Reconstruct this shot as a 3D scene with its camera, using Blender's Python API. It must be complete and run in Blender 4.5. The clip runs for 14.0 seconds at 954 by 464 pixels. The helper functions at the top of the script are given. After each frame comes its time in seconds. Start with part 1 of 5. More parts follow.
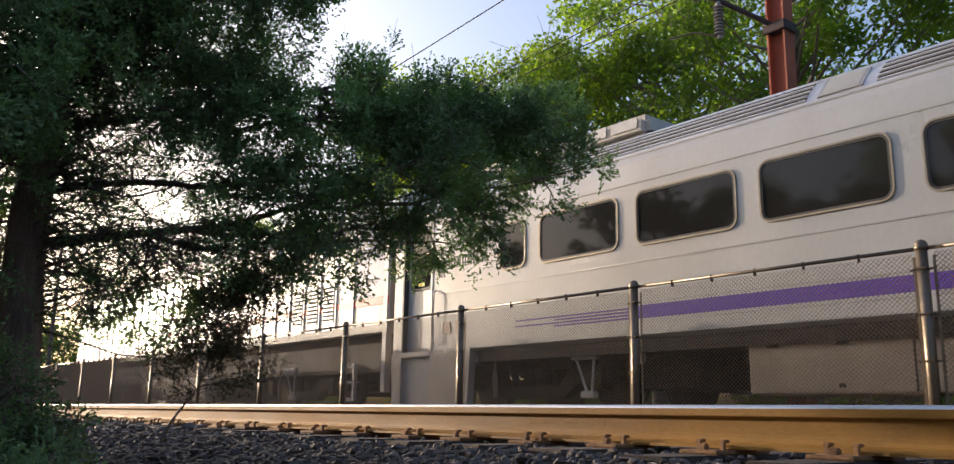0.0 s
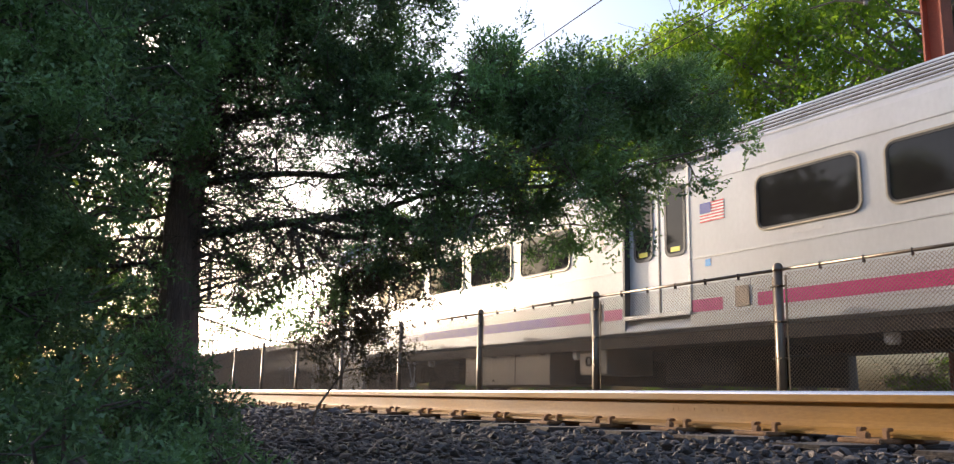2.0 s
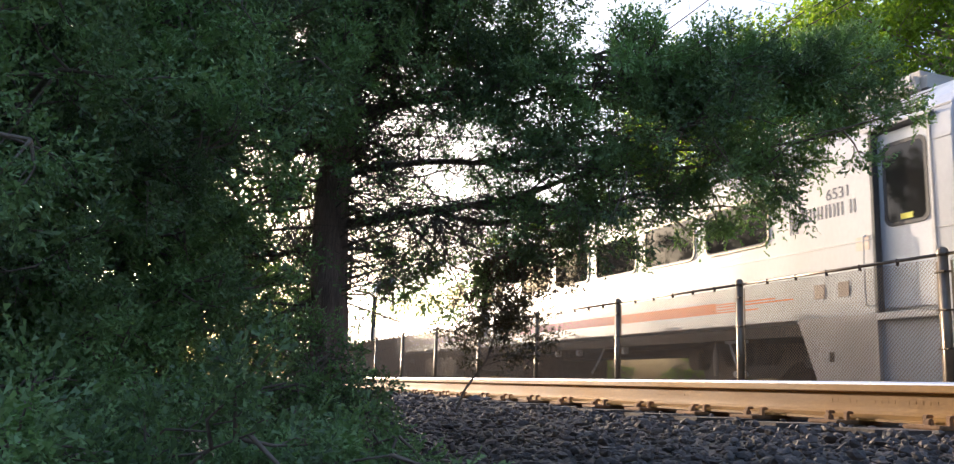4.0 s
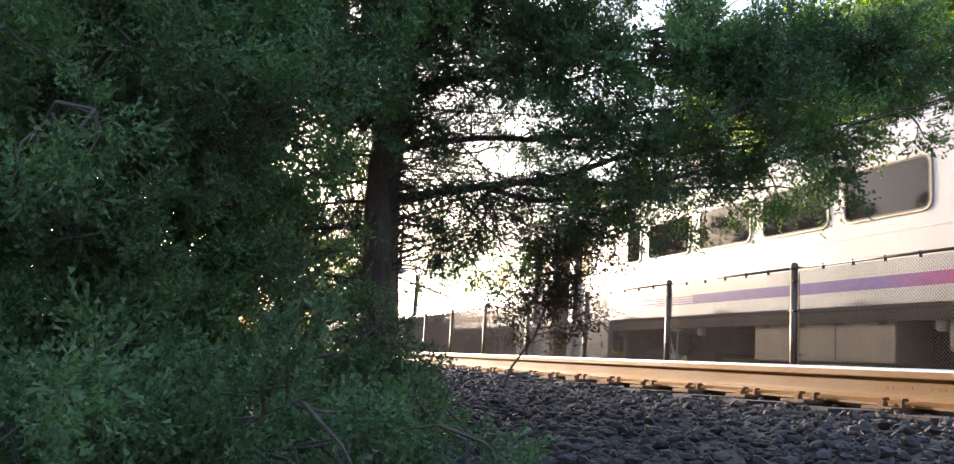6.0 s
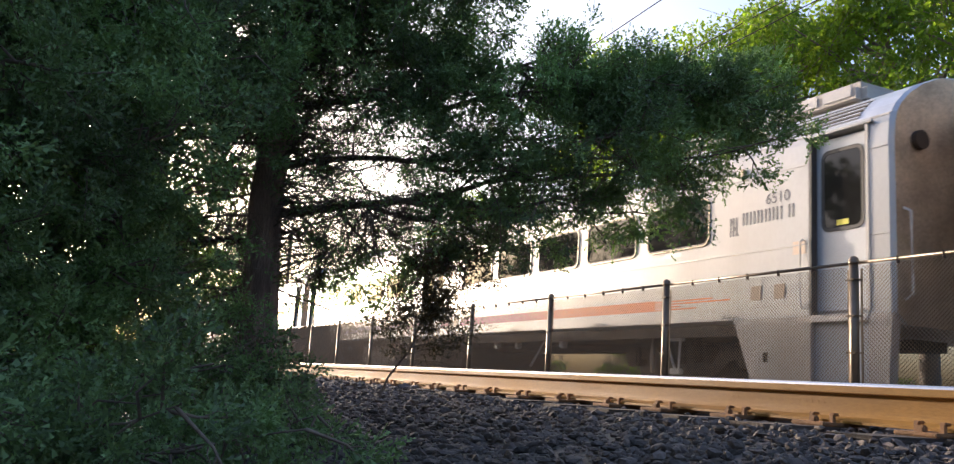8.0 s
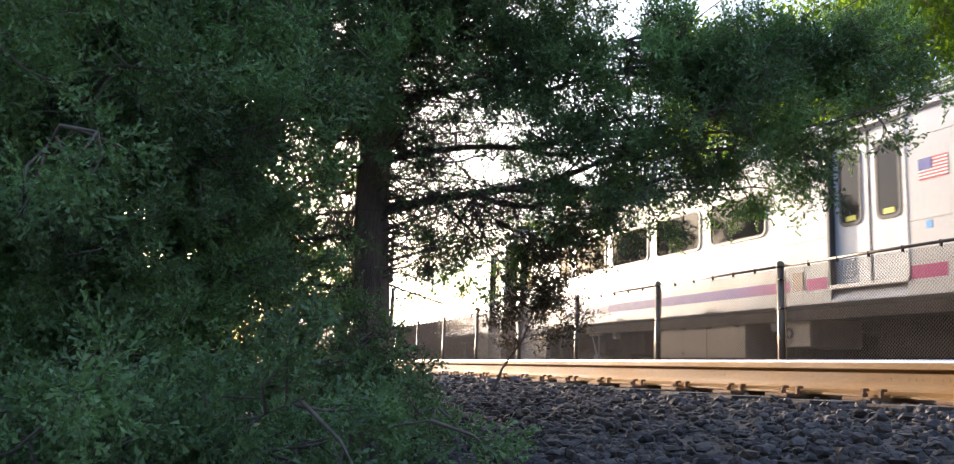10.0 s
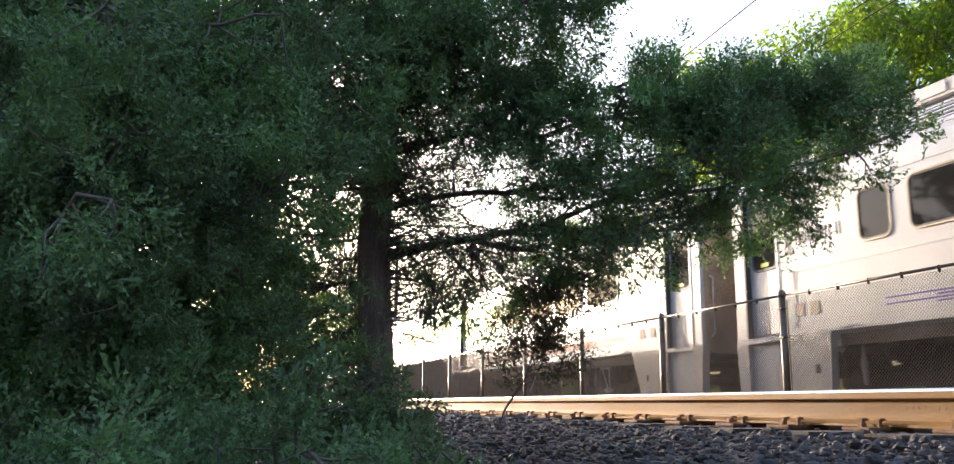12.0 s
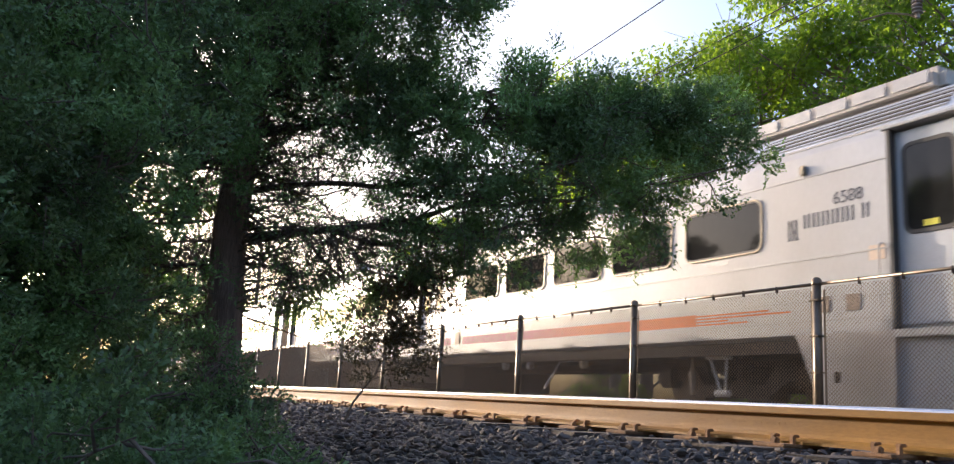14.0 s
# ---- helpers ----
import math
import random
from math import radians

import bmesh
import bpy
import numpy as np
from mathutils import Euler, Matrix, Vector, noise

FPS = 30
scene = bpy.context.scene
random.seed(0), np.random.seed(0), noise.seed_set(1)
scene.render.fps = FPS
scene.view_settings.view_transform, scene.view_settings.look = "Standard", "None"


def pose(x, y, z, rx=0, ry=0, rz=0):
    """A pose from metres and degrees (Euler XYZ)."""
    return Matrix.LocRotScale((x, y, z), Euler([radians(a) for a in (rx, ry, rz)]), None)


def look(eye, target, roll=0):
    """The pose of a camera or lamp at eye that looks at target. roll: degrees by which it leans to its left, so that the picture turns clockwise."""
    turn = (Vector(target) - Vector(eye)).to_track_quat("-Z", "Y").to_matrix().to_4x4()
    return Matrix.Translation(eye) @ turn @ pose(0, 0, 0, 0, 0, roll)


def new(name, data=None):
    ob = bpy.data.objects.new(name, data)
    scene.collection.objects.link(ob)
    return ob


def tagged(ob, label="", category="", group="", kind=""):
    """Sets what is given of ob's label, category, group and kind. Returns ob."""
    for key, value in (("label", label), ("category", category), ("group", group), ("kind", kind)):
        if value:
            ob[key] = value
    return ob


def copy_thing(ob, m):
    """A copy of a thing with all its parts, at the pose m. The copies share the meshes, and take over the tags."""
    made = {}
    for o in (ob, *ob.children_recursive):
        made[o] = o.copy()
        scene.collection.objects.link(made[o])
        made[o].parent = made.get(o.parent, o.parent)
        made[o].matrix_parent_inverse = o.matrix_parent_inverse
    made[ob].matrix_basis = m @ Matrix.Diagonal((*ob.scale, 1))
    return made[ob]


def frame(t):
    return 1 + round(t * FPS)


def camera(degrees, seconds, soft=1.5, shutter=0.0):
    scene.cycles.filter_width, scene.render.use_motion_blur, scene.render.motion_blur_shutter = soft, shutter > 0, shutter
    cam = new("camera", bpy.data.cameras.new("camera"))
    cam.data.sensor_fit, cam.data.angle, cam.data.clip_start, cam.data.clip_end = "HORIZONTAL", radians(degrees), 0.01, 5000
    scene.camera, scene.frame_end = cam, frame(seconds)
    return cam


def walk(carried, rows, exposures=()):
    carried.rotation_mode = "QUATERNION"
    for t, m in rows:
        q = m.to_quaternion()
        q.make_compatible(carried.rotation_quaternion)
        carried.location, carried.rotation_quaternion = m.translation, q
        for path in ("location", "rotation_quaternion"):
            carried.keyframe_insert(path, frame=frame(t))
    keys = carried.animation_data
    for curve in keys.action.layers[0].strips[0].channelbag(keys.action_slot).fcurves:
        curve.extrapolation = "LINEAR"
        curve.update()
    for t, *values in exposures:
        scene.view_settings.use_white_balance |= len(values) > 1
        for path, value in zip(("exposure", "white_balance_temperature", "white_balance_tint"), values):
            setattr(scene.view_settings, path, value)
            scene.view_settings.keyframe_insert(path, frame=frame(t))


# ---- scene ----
cam = camera(58.0, 14.0, soft=1.25, shutter=0.15)
PATH = [
    (0, pose(0.017, 0.022, 0.135, 102.07, 0, -38.70) @ pose(0, 0, 0, 0, 0, 1.00)),
    (0.5, pose(0.021, 0.023, 0.127, 101.88, 0, -33.81) @ pose(0, 0, 0, 0, 0, 1.02)),
    (1, pose(0.023, 0.036, 0.133, 101.59, 0, -32.52) @ pose(0, 0, 0, 0, 0, 0.87)),
    (1.5, pose(0.022, 0.044, 0.126, 101.40, 0, -30.99) @ pose(0, 0, 0, 0, 0, 1.31)),
    (2, pose(0.025, 0.073, 0.122, 101.12, 0, -29.86) @ pose(0, 0, 0, 0, 0, 1.35)),
    (2.5, pose(0.018, 0.077, 0.120, 100.71, 0, -26.12) @ pose(0, 0, 0, 0, 0, 1.39)),
    (3, pose(0.013, 0.101, 0.116, 100.57, 0, -25.06) @ pose(0, 0, 0, 0, 0, 1.69)),
    (3.5, pose(-0.017, 0.091, 0.109, 100.35, 0, -22.79) @ pose(0, 0, 0, 0, 0, 1.93)),
    (4, pose(0.007, 0.129, 0.108, 100.22, 0, -20.92) @ pose(0, 0, 0, 0, 0, 2.06)),
    (6.5, pose(0.006, 0.119, 0.092, 98.16, 0, -17.51) @ pose(0, 0, 0, 0, 0, 3.84)),
    (7, pose(-0.009, -0.019, 0.079, 98.53, 0, -22.84) @ pose(0, 0, 0, 0, 0, 4.04)),
    (7.5, pose(-0.005, -0.090, 0.087, 100.12, 0, -25.47) @ pose(0, 0, 0, 0, 0, 3.65)),
    (8, pose(-0.009, -0.076, 0.099, 99.82, 0, -24.84) @ pose(0, 0, 0, 0, 0, 3.73)),
    (8.5, pose(-0.018, -0.048, 0.085, 99.56, 0, -22.45) @ pose(0, 0, 0, 0, 0, 3.25)),
    (9, pose(-0.014, 0.024, 0.086, 99.35, 0, -19.32) @ pose(0, 0, 0, 0, 0, 3.77)),
    (11.5, pose(-0.020, -0.044, 0.074, 99.04, 0, -18.18) @ pose(0, 0, 0, 0, 0, 0.78)),
    (12, pose(-0.031, -0.086, 0.104, 101.42, 0, -17.97) @ pose(0, 0, 0, 0, 0, 0.45)),
    (12.5, pose(-0.017, -0.061, 0.118, 102.73, 0, -19.01) @ pose(0, 0, 0, 0, 0, -0.30)),
    (13, pose(-0.012, -0.096, 0.106, 102.11, 0, -21.37) @ pose(0, 0, 0, 0, 0, 0.07)),
    (13.5, pose(-0.003, -0.106, 0.107, 101.46, 0, -25.88) @ pose(0, 0, 0, 0, 0, 1.35)),
    (14, pose(0.003, -0.113, 0.118, 101.26, 0, -26.71) @ pose(0, 0, 0, 0, 0, 3.31)),
]
walk(cam, PATH, exposures=[(0.0, 1.72, 5750, 16), (1.5, 2.0, 5600, 16), (4.0, 2.4, 5650, 17), (6.5, 2.55, 5550, 18), (7.5, 2.2, 5600, 18), (8.2, 2.1, 5600, 18), (9.0, 2.48, 5550, 18), (11.5, 2.55, 5550, 18), (14.0, 2.18, 5550, 18)])

# ---- light: a low sun ahead, a little on the camera's side of the track ----
SUN_AZ, SUN_EL = -11.5, 7.0
world = bpy.data.worlds.new("sky")
scene.world = world
world.use_nodes = True
wn = world.node_tree.nodes
sky = wn.new("ShaderNodeTexSky")
sky.sky_type = "NISHITA"
sky.sun_disc = False
sky.sun_elevation = radians(SUN_EL)
sky.sun_rotation = radians(SUN_AZ)
sky.air_density, sky.dust_density, sky.ozone_density = 0.8, 7.0, 1.0
world.node_tree.links.new(sky.outputs[0], wn["Background"].inputs[0])
wn["Background"].inputs[1].default_value = 0.15
sun = new("sun", bpy.data.lights.new("sun", "SUN"))
sun.data.energy, sun.data.angle, sun.data.color = 1.6, radians(0.6), (1.0, 0.79, 0.53)
_d = Vector((math.sin(radians(SUN_AZ)) * math.cos(radians(SUN_EL)), math.cos(radians(SUN_AZ)) * math.cos(radians(SUN_EL)), math.sin(radians(SUN_EL))))
sun.matrix_world = look((0, 0, 30), Vector((0, 0, 30)) - _d)

# ---- plan: the tracks run along y; z = 0 at the foot of the rails ----
RAIL_TOP = 0.20
NEAR_X = 3.19            # middle of the nearest rail
GAUGE = 1.505            # rail middle to rail middle
FENCE_X = 7.132
FENCE_Y0, POST_STEP, FENCE_TOP = 3.118, 3.05, 1.605
TRAIN_X = 9.45           # middle of the far track
HALF_W = 1.60
CAR_PITCH = 25.85


# ---- materials ----
def mat(name, c, rough=0.6, metal=0.0, vary=0.25, scale=6.0, fine=60.0, bump=0.2, tint=None, per=0.0, island=False, coat=0.0, stretch=None, dirt=None, spec=0.5):
    """A surface with variation at two scales, grain relief, and optional dirt of another colour and per-object tone."""
    m = bpy.data.materials.new(name)
    m.use_nodes = True
    t = m.node_tree
    n, l = t.nodes, t.links
    b = n["Principled BSDF"]
    tc = n.new("ShaderNodeTexCoord")
    mp = n.new("ShaderNodeMapping")
    mp.inputs["Scale"].default_value = stretch or (1, 1, 1)
    l.new(tc.outputs["Object"], mp.inputs["Vector"])
    big, small = n.new("ShaderNodeTexNoise"), n.new("ShaderNodeTexNoise")
    for q, s in ((big, scale), (small, fine)):
        q.inputs["Scale"].default_value = s
        q.inputs["Detail"].default_value = 5.0
        l.new(mp.outputs[0], q.inputs["Vector"])
    ramp = n.new("ShaderNodeMapRange")
    ramp.inputs[1].default_value, ramp.inputs[2].default_value = 0.3, 0.7
    ramp.inputs[3].default_value, ramp.inputs[4].default_value = 1 - vary, 1 + vary
    l.new(big.outputs[0], ramp.inputs[0])
    ramp2 = n.new("ShaderNodeMapRange")
    ramp2.inputs[1].default_value, ramp2.inputs[2].default_value = 0.3, 0.7
    ramp2.inputs[3].default_value, ramp2.inputs[4].default_value = 1 - vary * 0.6, 1 + vary * 0.6
    l.new(small.outputs[0], ramp2.inputs[0])
    mul = n.new("ShaderNodeMath")
    mul.operation = "MULTIPLY"
    l.new(ramp.outputs[0], mul.inputs[0]), l.new(ramp2.outputs[0], mul.inputs[1])
    last = mul.outputs[0]
    if per:
        src = n.new("ShaderNodeNewGeometry").outputs["Random Per Island"] if island else n.new("ShaderNodeObjectInfo").outputs["Random"]
        r3 = n.new("ShaderNodeMapRange")
        r3.inputs[3].default_value, r3.inputs[4].default_value = 1 - per, 1 + per
        l.new(src, r3.inputs[0])
        m3 = n.new("ShaderNodeMath")
        m3.operation = "MULTIPLY"
        l.new(last, m3.inputs[0]), l.new(r3.outputs[0], m3.inputs[1])
        last = m3.outputs[0]
    sc = n.new("ShaderNodeVectorMath")
    sc.operation = "SCALE"
    sc.inputs[0].default_value = c
    l.new(last, sc.inputs["Scale"])
    colour = sc.outputs[0]
    if tint or dirt:
        mx = n.new("ShaderNodeMix")
        mx.data_type = "RGBA"
        mx.inputs["B"].default_value = (*(tint or dirt), 1)
        q = n.new("ShaderNodeTexNoise")
        q.inputs["Scale"].default_value = scale * 0.37
        q.inputs["Detail"].default_value = 8.0
        l.new(mp.outputs[0], q.inputs["Vector"])
        r4 = n.new("ShaderNodeMapRange")
        r4.inputs[1].default_value, r4.inputs[2].default_value = 0.48, 0.72
        r4.inputs[4].default_value = 0.8 if tint else 0.45
        l.new(q.outputs[0], r4.inputs[0])
        l.new(r4.outputs[0], mx.inputs["Factor"])
        l.new(colour, mx.inputs["A"])
        colour = mx.outputs["Result"]
    l.new(colour, b.inputs["Base Color"])
    rr = n.new("ShaderNodeMapRange")
    rr.inputs[3].default_value, rr.inputs[4].default_value = max(0.02, rough * 0.8), min(1.0, rough * 1.2)
    l.new(big.outputs[0], rr.inputs[0])
    l.new(rr.outputs[0], b.inputs["Roughness"])
    b.inputs["Metallic"].default_value = metal
    b.inputs["Coat Weight"].default_value = coat
    b.inputs["Specular IOR Level"].default_value = spec
    if bump:
        bp = n.new("ShaderNodeBump")
        bp.inputs["Strength"].default_value = bump
        bp.inputs["Distance"].default_value = 0.01
        l.new(small.outputs[0], bp.inputs["Height"])
        l.new(bp.outputs[0], b.inputs["Normal"])
    return m


def leaf_mat(name, c1, c2, through_amount=0.5, lit=(1.3, 1.5, 0.6), patch=3.0):
    """Leaves: tone by leaf, part of the light passes through them."""
    m = bpy.data.materials.new(name)
    m.use_nodes = True
    t = m.node_tree
    n, l = t.nodes, t.links
    b = n["Principled BSDF"]
    g = n.new("ShaderNodeNewGeometry")
    mx = n.new("ShaderNodeMix")
    mx.data_type = "RGBA"
    mx.inputs["A"].default_value, mx.inputs["B"].default_value = (*c1, 1), (*c2, 1)
    tc, nz = n.new("ShaderNodeTexCoord"), n.new("ShaderNodeTexNoise")
    nz.inputs["Scale"].default_value, nz.inputs["Detail"].default_value = patch, 3.0
    l.new(tc.outputs["Object"], nz.inputs["Vector"])
    mr = n.new("ShaderNodeMapRange")
    mr.inputs[1].default_value, mr.inputs[2].default_value = 0.36, 0.66
    l.new(nz.outputs[0], mr.inputs[0])
    av = n.new("ShaderNodeMix")
    av.inputs["Factor"].default_value = 0.35
    l.new(mr.outputs[0], av.inputs["A"]), l.new(g.outputs["Random Per Island"], av.inputs["B"])
    l.new(av.outputs["Result"], mx.inputs["Factor"])
    l.new(mx.outputs["Result"], b.inputs["Base Color"])
    b.inputs["Roughness"].default_value = 0.55
    tr = n.new("ShaderNodeBsdfTranslucent")
    sc = n.new("ShaderNodeVectorMath")
    sc.operation = "MULTIPLY"
    sc.inputs[1].default_value = lit
    l.new(mx.outputs["Result"], sc.inputs[0])
    l.new(sc.outputs[0], tr.inputs["Color"])
    ms = n.new("ShaderNodeMixShader")
    ms.inputs[0].default_value = through_amount
    l.new(b.outputs[0], ms.inputs[1]), l.new(tr.outputs[0], ms.inputs[2])
    l.new(ms.outputs[0], n["Material Output"].inputs[0])
    return m


def stripe_mat():
    """The paint of the side stripe: violet, then magenta, then orange along the car."""
    m = bpy.data.materials.new("stripe paint")
    m.use_nodes = True
    n, l = m.node_tree.nodes, m.node_tree.links
    tc, sp = n.new("ShaderNodeTexCoord"), n.new("ShaderNodeSeparateXYZ")
    mr, cr = n.new("ShaderNodeMapRange"), n.new("ShaderNodeValToRGB")
    l.new(tc.outputs["Object"], sp.inputs[0])
    l.new(sp.outputs[1], mr.inputs[0])
    mr.inputs[1].default_value, mr.inputs[2].default_value = -10.0, 9.0
    e = cr.color_ramp.elements
    e[0].position, e[0].color = 0.0, (0.62, 0.14, 0.015, 1)
    e[1].position, e[1].color = 1.0, (0.085, 0.055, 0.30, 1)
    for p, c in ((0.20, (0.62, 0.135, 0.015, 1)), (0.30, (0.40, 0.03, 0.12, 1)), (0.60, (0.38, 0.02, 0.17, 1)), (0.67, (0.11, 0.06, 0.31, 1))):
        k = e.new(p)
        k.color = c
    l.new(mr.outputs[0], cr.inputs[0])
    l.new(cr.outputs[0], n["Principled BSDF"].inputs["Base Color"])
    n["Principled BSDF"].inputs["Roughness"].default_value = 0.5
    n["Principled BSDF"].inputs["Specular IOR Level"].default_value = 0.2
    return m


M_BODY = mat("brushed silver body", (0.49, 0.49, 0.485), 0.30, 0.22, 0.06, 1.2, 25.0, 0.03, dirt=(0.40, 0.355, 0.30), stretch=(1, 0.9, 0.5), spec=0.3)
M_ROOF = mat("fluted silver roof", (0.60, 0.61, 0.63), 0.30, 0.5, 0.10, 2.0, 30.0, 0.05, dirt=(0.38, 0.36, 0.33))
M_DOOR = mat("grey door paint", (0.50, 0.52, 0.54), 0.42, 0.15, 0.08, 2.0, 40.0, 0.04, dirt=(0.40, 0.38, 0.35))
# M_TRIM: rubber, and also the painted shade on the forward door jambs
M_TRIM = mat("dark rubber and jamb shade", (0.06, 0.055, 0.05), 0.6, 0.0, 0.2, 8.0, 80.0, 0.1)
M_BEAD = mat("grey bead", (0.40, 0.39, 0.38), 0.45, 0.3, 0.1, 4.0, 40.0, 0.05)
M_RIM = mat("tarnished window rim", (0.33, 0.28, 0.21), 0.35, 0.6, 0.12, 4.0, 40.0, 0.05)
M_GLASS = mat("tinted window glass", (0.020, 0.019, 0.018), 0.04, 0.0, 0.1, 0.8, 8.0, 0.0, spec=0.3)
M_UNDER = mat("dirty underframe steel", (0.036, 0.028, 0.021), 0.75, 0.2, 0.35, 3.0, 40.0, 0.3, dirt=(0.075, 0.050, 0.032))
M_BOX = mat("dusty equipment case", (0.44, 0.36, 0.26), 0.6, 0.1, 0.12, 2.0, 30.0, 0.1, dirt=(0.30, 0.25, 0.20))
M_SKIRT = mat("dusty silver skirt", (0.56, 0.52, 0.47), 0.5, 0.15, 0.12, 2.0, 30.0, 0.08, dirt=(0.36, 0.31, 0.26))
M_HATCH = mat("brown hatch paint", (0.22, 0.165, 0.12), 0.55, 0.2, 0.15, 6.0, 50.0, 0.1)
M_CASE = mat("beige roof case paint", (0.46, 0.42, 0.37), 0.6, 0.1, 0.1, 2.0, 30.0, 0.06, dirt=(0.30, 0.27, 0.23))
# dirty steel; its bronze base colour holds the warm reflection on the ends
M_END = mat("dirty end sheet with warm reflection tint", (0.52, 0.43, 0.32), 0.4, 0.4, 0.3, 2.0, 30.0, 0.08, dirt=(0.26, 0.18, 0.12))
M_PALE = mat("pale painted steel", (0.62, 0.60, 0.56), 0.55, 0.1, 0.15, 5.0, 50.0, 0.1)
M_WHEEL = mat("worn wheel steel", (0.10, 0.085, 0.07), 0.5, 0.6, 0.3, 5.0, 50.0, 0.2)
M_STRIPE = stripe_mat()
M_YELLOW = mat("yellow sticker", (0.75, 0.68, 0.04), 0.5, 0, 0.05, 9, 60, 0.0)
M_INK = mat("dark grey lettering", (0.07, 0.07, 0.085), 0.5, 0, 0.1, 9, 60, 0.0)
M_RED = mat("red decal", (0.55, 0.05, 0.05), 0.5, 0, 0.08, 9, 60, 0.0)
M_BLUE = mat("blue decal", (0.04, 0.06, 0.30), 0.5, 0, 0.08, 9, 60, 0.0)
M_CYAN = mat("light blue decal", (0.10, 0.35, 0.70), 0.5, 0, 0.05, 9, 60, 0.0)
M_WHITE = mat("white decal", (0.78, 0.77, 0.74), 0.5, 0, 0.06, 9, 60, 0.0)
M_TAN = mat("tan decal", (0.62, 0.50, 0.38), 0.5, 0, 0.12, 20, 90, 0.0)
M_ORANGE = mat("orange red stripe", (0.62, 0.11, 0.04), 0.45, 0, 0.1, 6, 60, 0.0)
M_NAVY = mat("navy paint", (0.03, 0.07, 0.26), 0.4, 0, 0.1, 3, 60, 0.02)
M_RAIL = mat("rusty rail side", (0.32, 0.162, 0.020), 0.7, 0.05, 0.18, 5.0, 90.0, 0.15, tint=(0.21, 0.102, 0.018), stretch=(1, 0.35, 1))
M_RAILTOP = mat("polished rail head", (0.62, 0.60, 0.58), 0.25, 1.0, 0.08, 4.0, 60.0, 0.05, stretch=(1, 0.1, 1))
M_PLATE = mat("rusty tie plate", (0.27, 0.15, 0.07), 0.8, 0.1, 0.3, 12.0, 90.0, 0.3, per=0.2)
M_TIE = mat("creosoted timber", (0.075, 0.055, 0.042), 0.85, 0.0, 0.35, 6.0, 50.0, 0.6, per=0.25, stretch=(0.2, 1, 1))
M_STONE = mat("crushed ballast stone", (0.098, 0.080, 0.071), 0.8, 0.0, 0.3, 14.0, 90.0, 0.5, per=0.55, island=True, tint=(0.155, 0.115, 0.09))
M_GROUND = mat("dirt and fine gravel", (0.115, 0.095, 0.08), 0.95, 0.0, 0.35, 1.5, 40.0, 0.8, tint=(0.07, 0.075, 0.04))
M_GALV = mat("galvanised steel", (0.17, 0.132, 0.092), 0.38, 0.5, 0.15, 9.0, 70.0, 0.1, dirt=(0.28, 0.23, 0.17))
M_WIRE = mat("weathered chain link wire", (0.27, 0.20, 0.125), 0.65, 0.1, 0.15, 9.0, 70.0, 0.0)
M_POLE = mat("red oxide steel pole", (0.36, 0.10, 0.05), 0.65, 0.1, 0.2, 2.0, 40.0, 0.2, dirt=(0.20, 0.075, 0.045))
M_DARKSTEEL = mat("dark weathered steel", (0.07, 0.05, 0.045), 0.6, 0.4, 0.25, 6.0, 50.0, 0.2)
M_PORCELAIN = mat("grey brown porcelain", (0.22, 0.20, 0.19), 0.3, 0.0, 0.1, 8.0, 50.0, 0.05)
M_BARK = mat("shaggy cedar bark", (0.29, 0.195, 0.15), 0.9, 0.0, 0.4, 9.0, 70.0, 1.0, stretch=(3.0, 3.0, 0.35))
M_TWIG = mat("cedar twig", (0.19, 0.145, 0.11), 0.9, 0.0, 0.3, 20.0, 90.0, 0.4)
M_BARK2 = mat("grey brown bark", (0.12, 0.095, 0.075), 0.9, 0.0, 0.3, 6.0, 50.0, 0.8, stretch=(2, 2, 0.4))
M_CEDAR = leaf_mat("cedar scale leaves", (0.070, 0.090, 0.050), (0.31, 0.46, 0.165), 0.25, (1.1, 1.4, 0.7), 2.4)
M_SAPLING = leaf_mat("olive brown sapling leaves", (0.06, 0.05, 0.025), (0.12, 0.095, 0.04), 0.15, (1.2, 1.1, 0.7))
M_LEAF = leaf_mat("broad green leaves", (0.06, 0.12, 0.028), (0.18, 0.26, 0.035), 0.6, (2.0, 2.0, 0.4), 0.6)
M_LEAF2 = leaf_mat("far green leaves", (0.045, 0.08, 0.025), (0.08, 0.12, 0.03), 0.45, (1.5, 1.5, 0.6))
M_WOODPOLE = mat("weathered timber pole", (0.13, 0.10, 0.08), 0.9, 0, 0.2, 6, 50, 0.4)


# ---- mesh helpers ----
def part(name, bm, material, parent=None, label="", smooth=False):
    me = bpy.data.meshes.new(name)
    bm.normal_update()
    bm.to_mesh(me)
    bm.free()
    for mt in (material if isinstance(material, (list, tuple)) else [material]):
        me.materials.append(mt)
    if smooth:
        me.polygons.foreach_set("use_smooth", [True] * len(me.polygons))
    ob = new(name, me)
    if parent:
        ob.parent = parent
    if label:
        tagged(ob, label)
    return ob


def shared(name, me, m, parent=None):
    """One more object on a mesh that is there already."""
    ob = new(name, me)
    ob.parent = parent
    ob.matrix_basis = m
    return ob


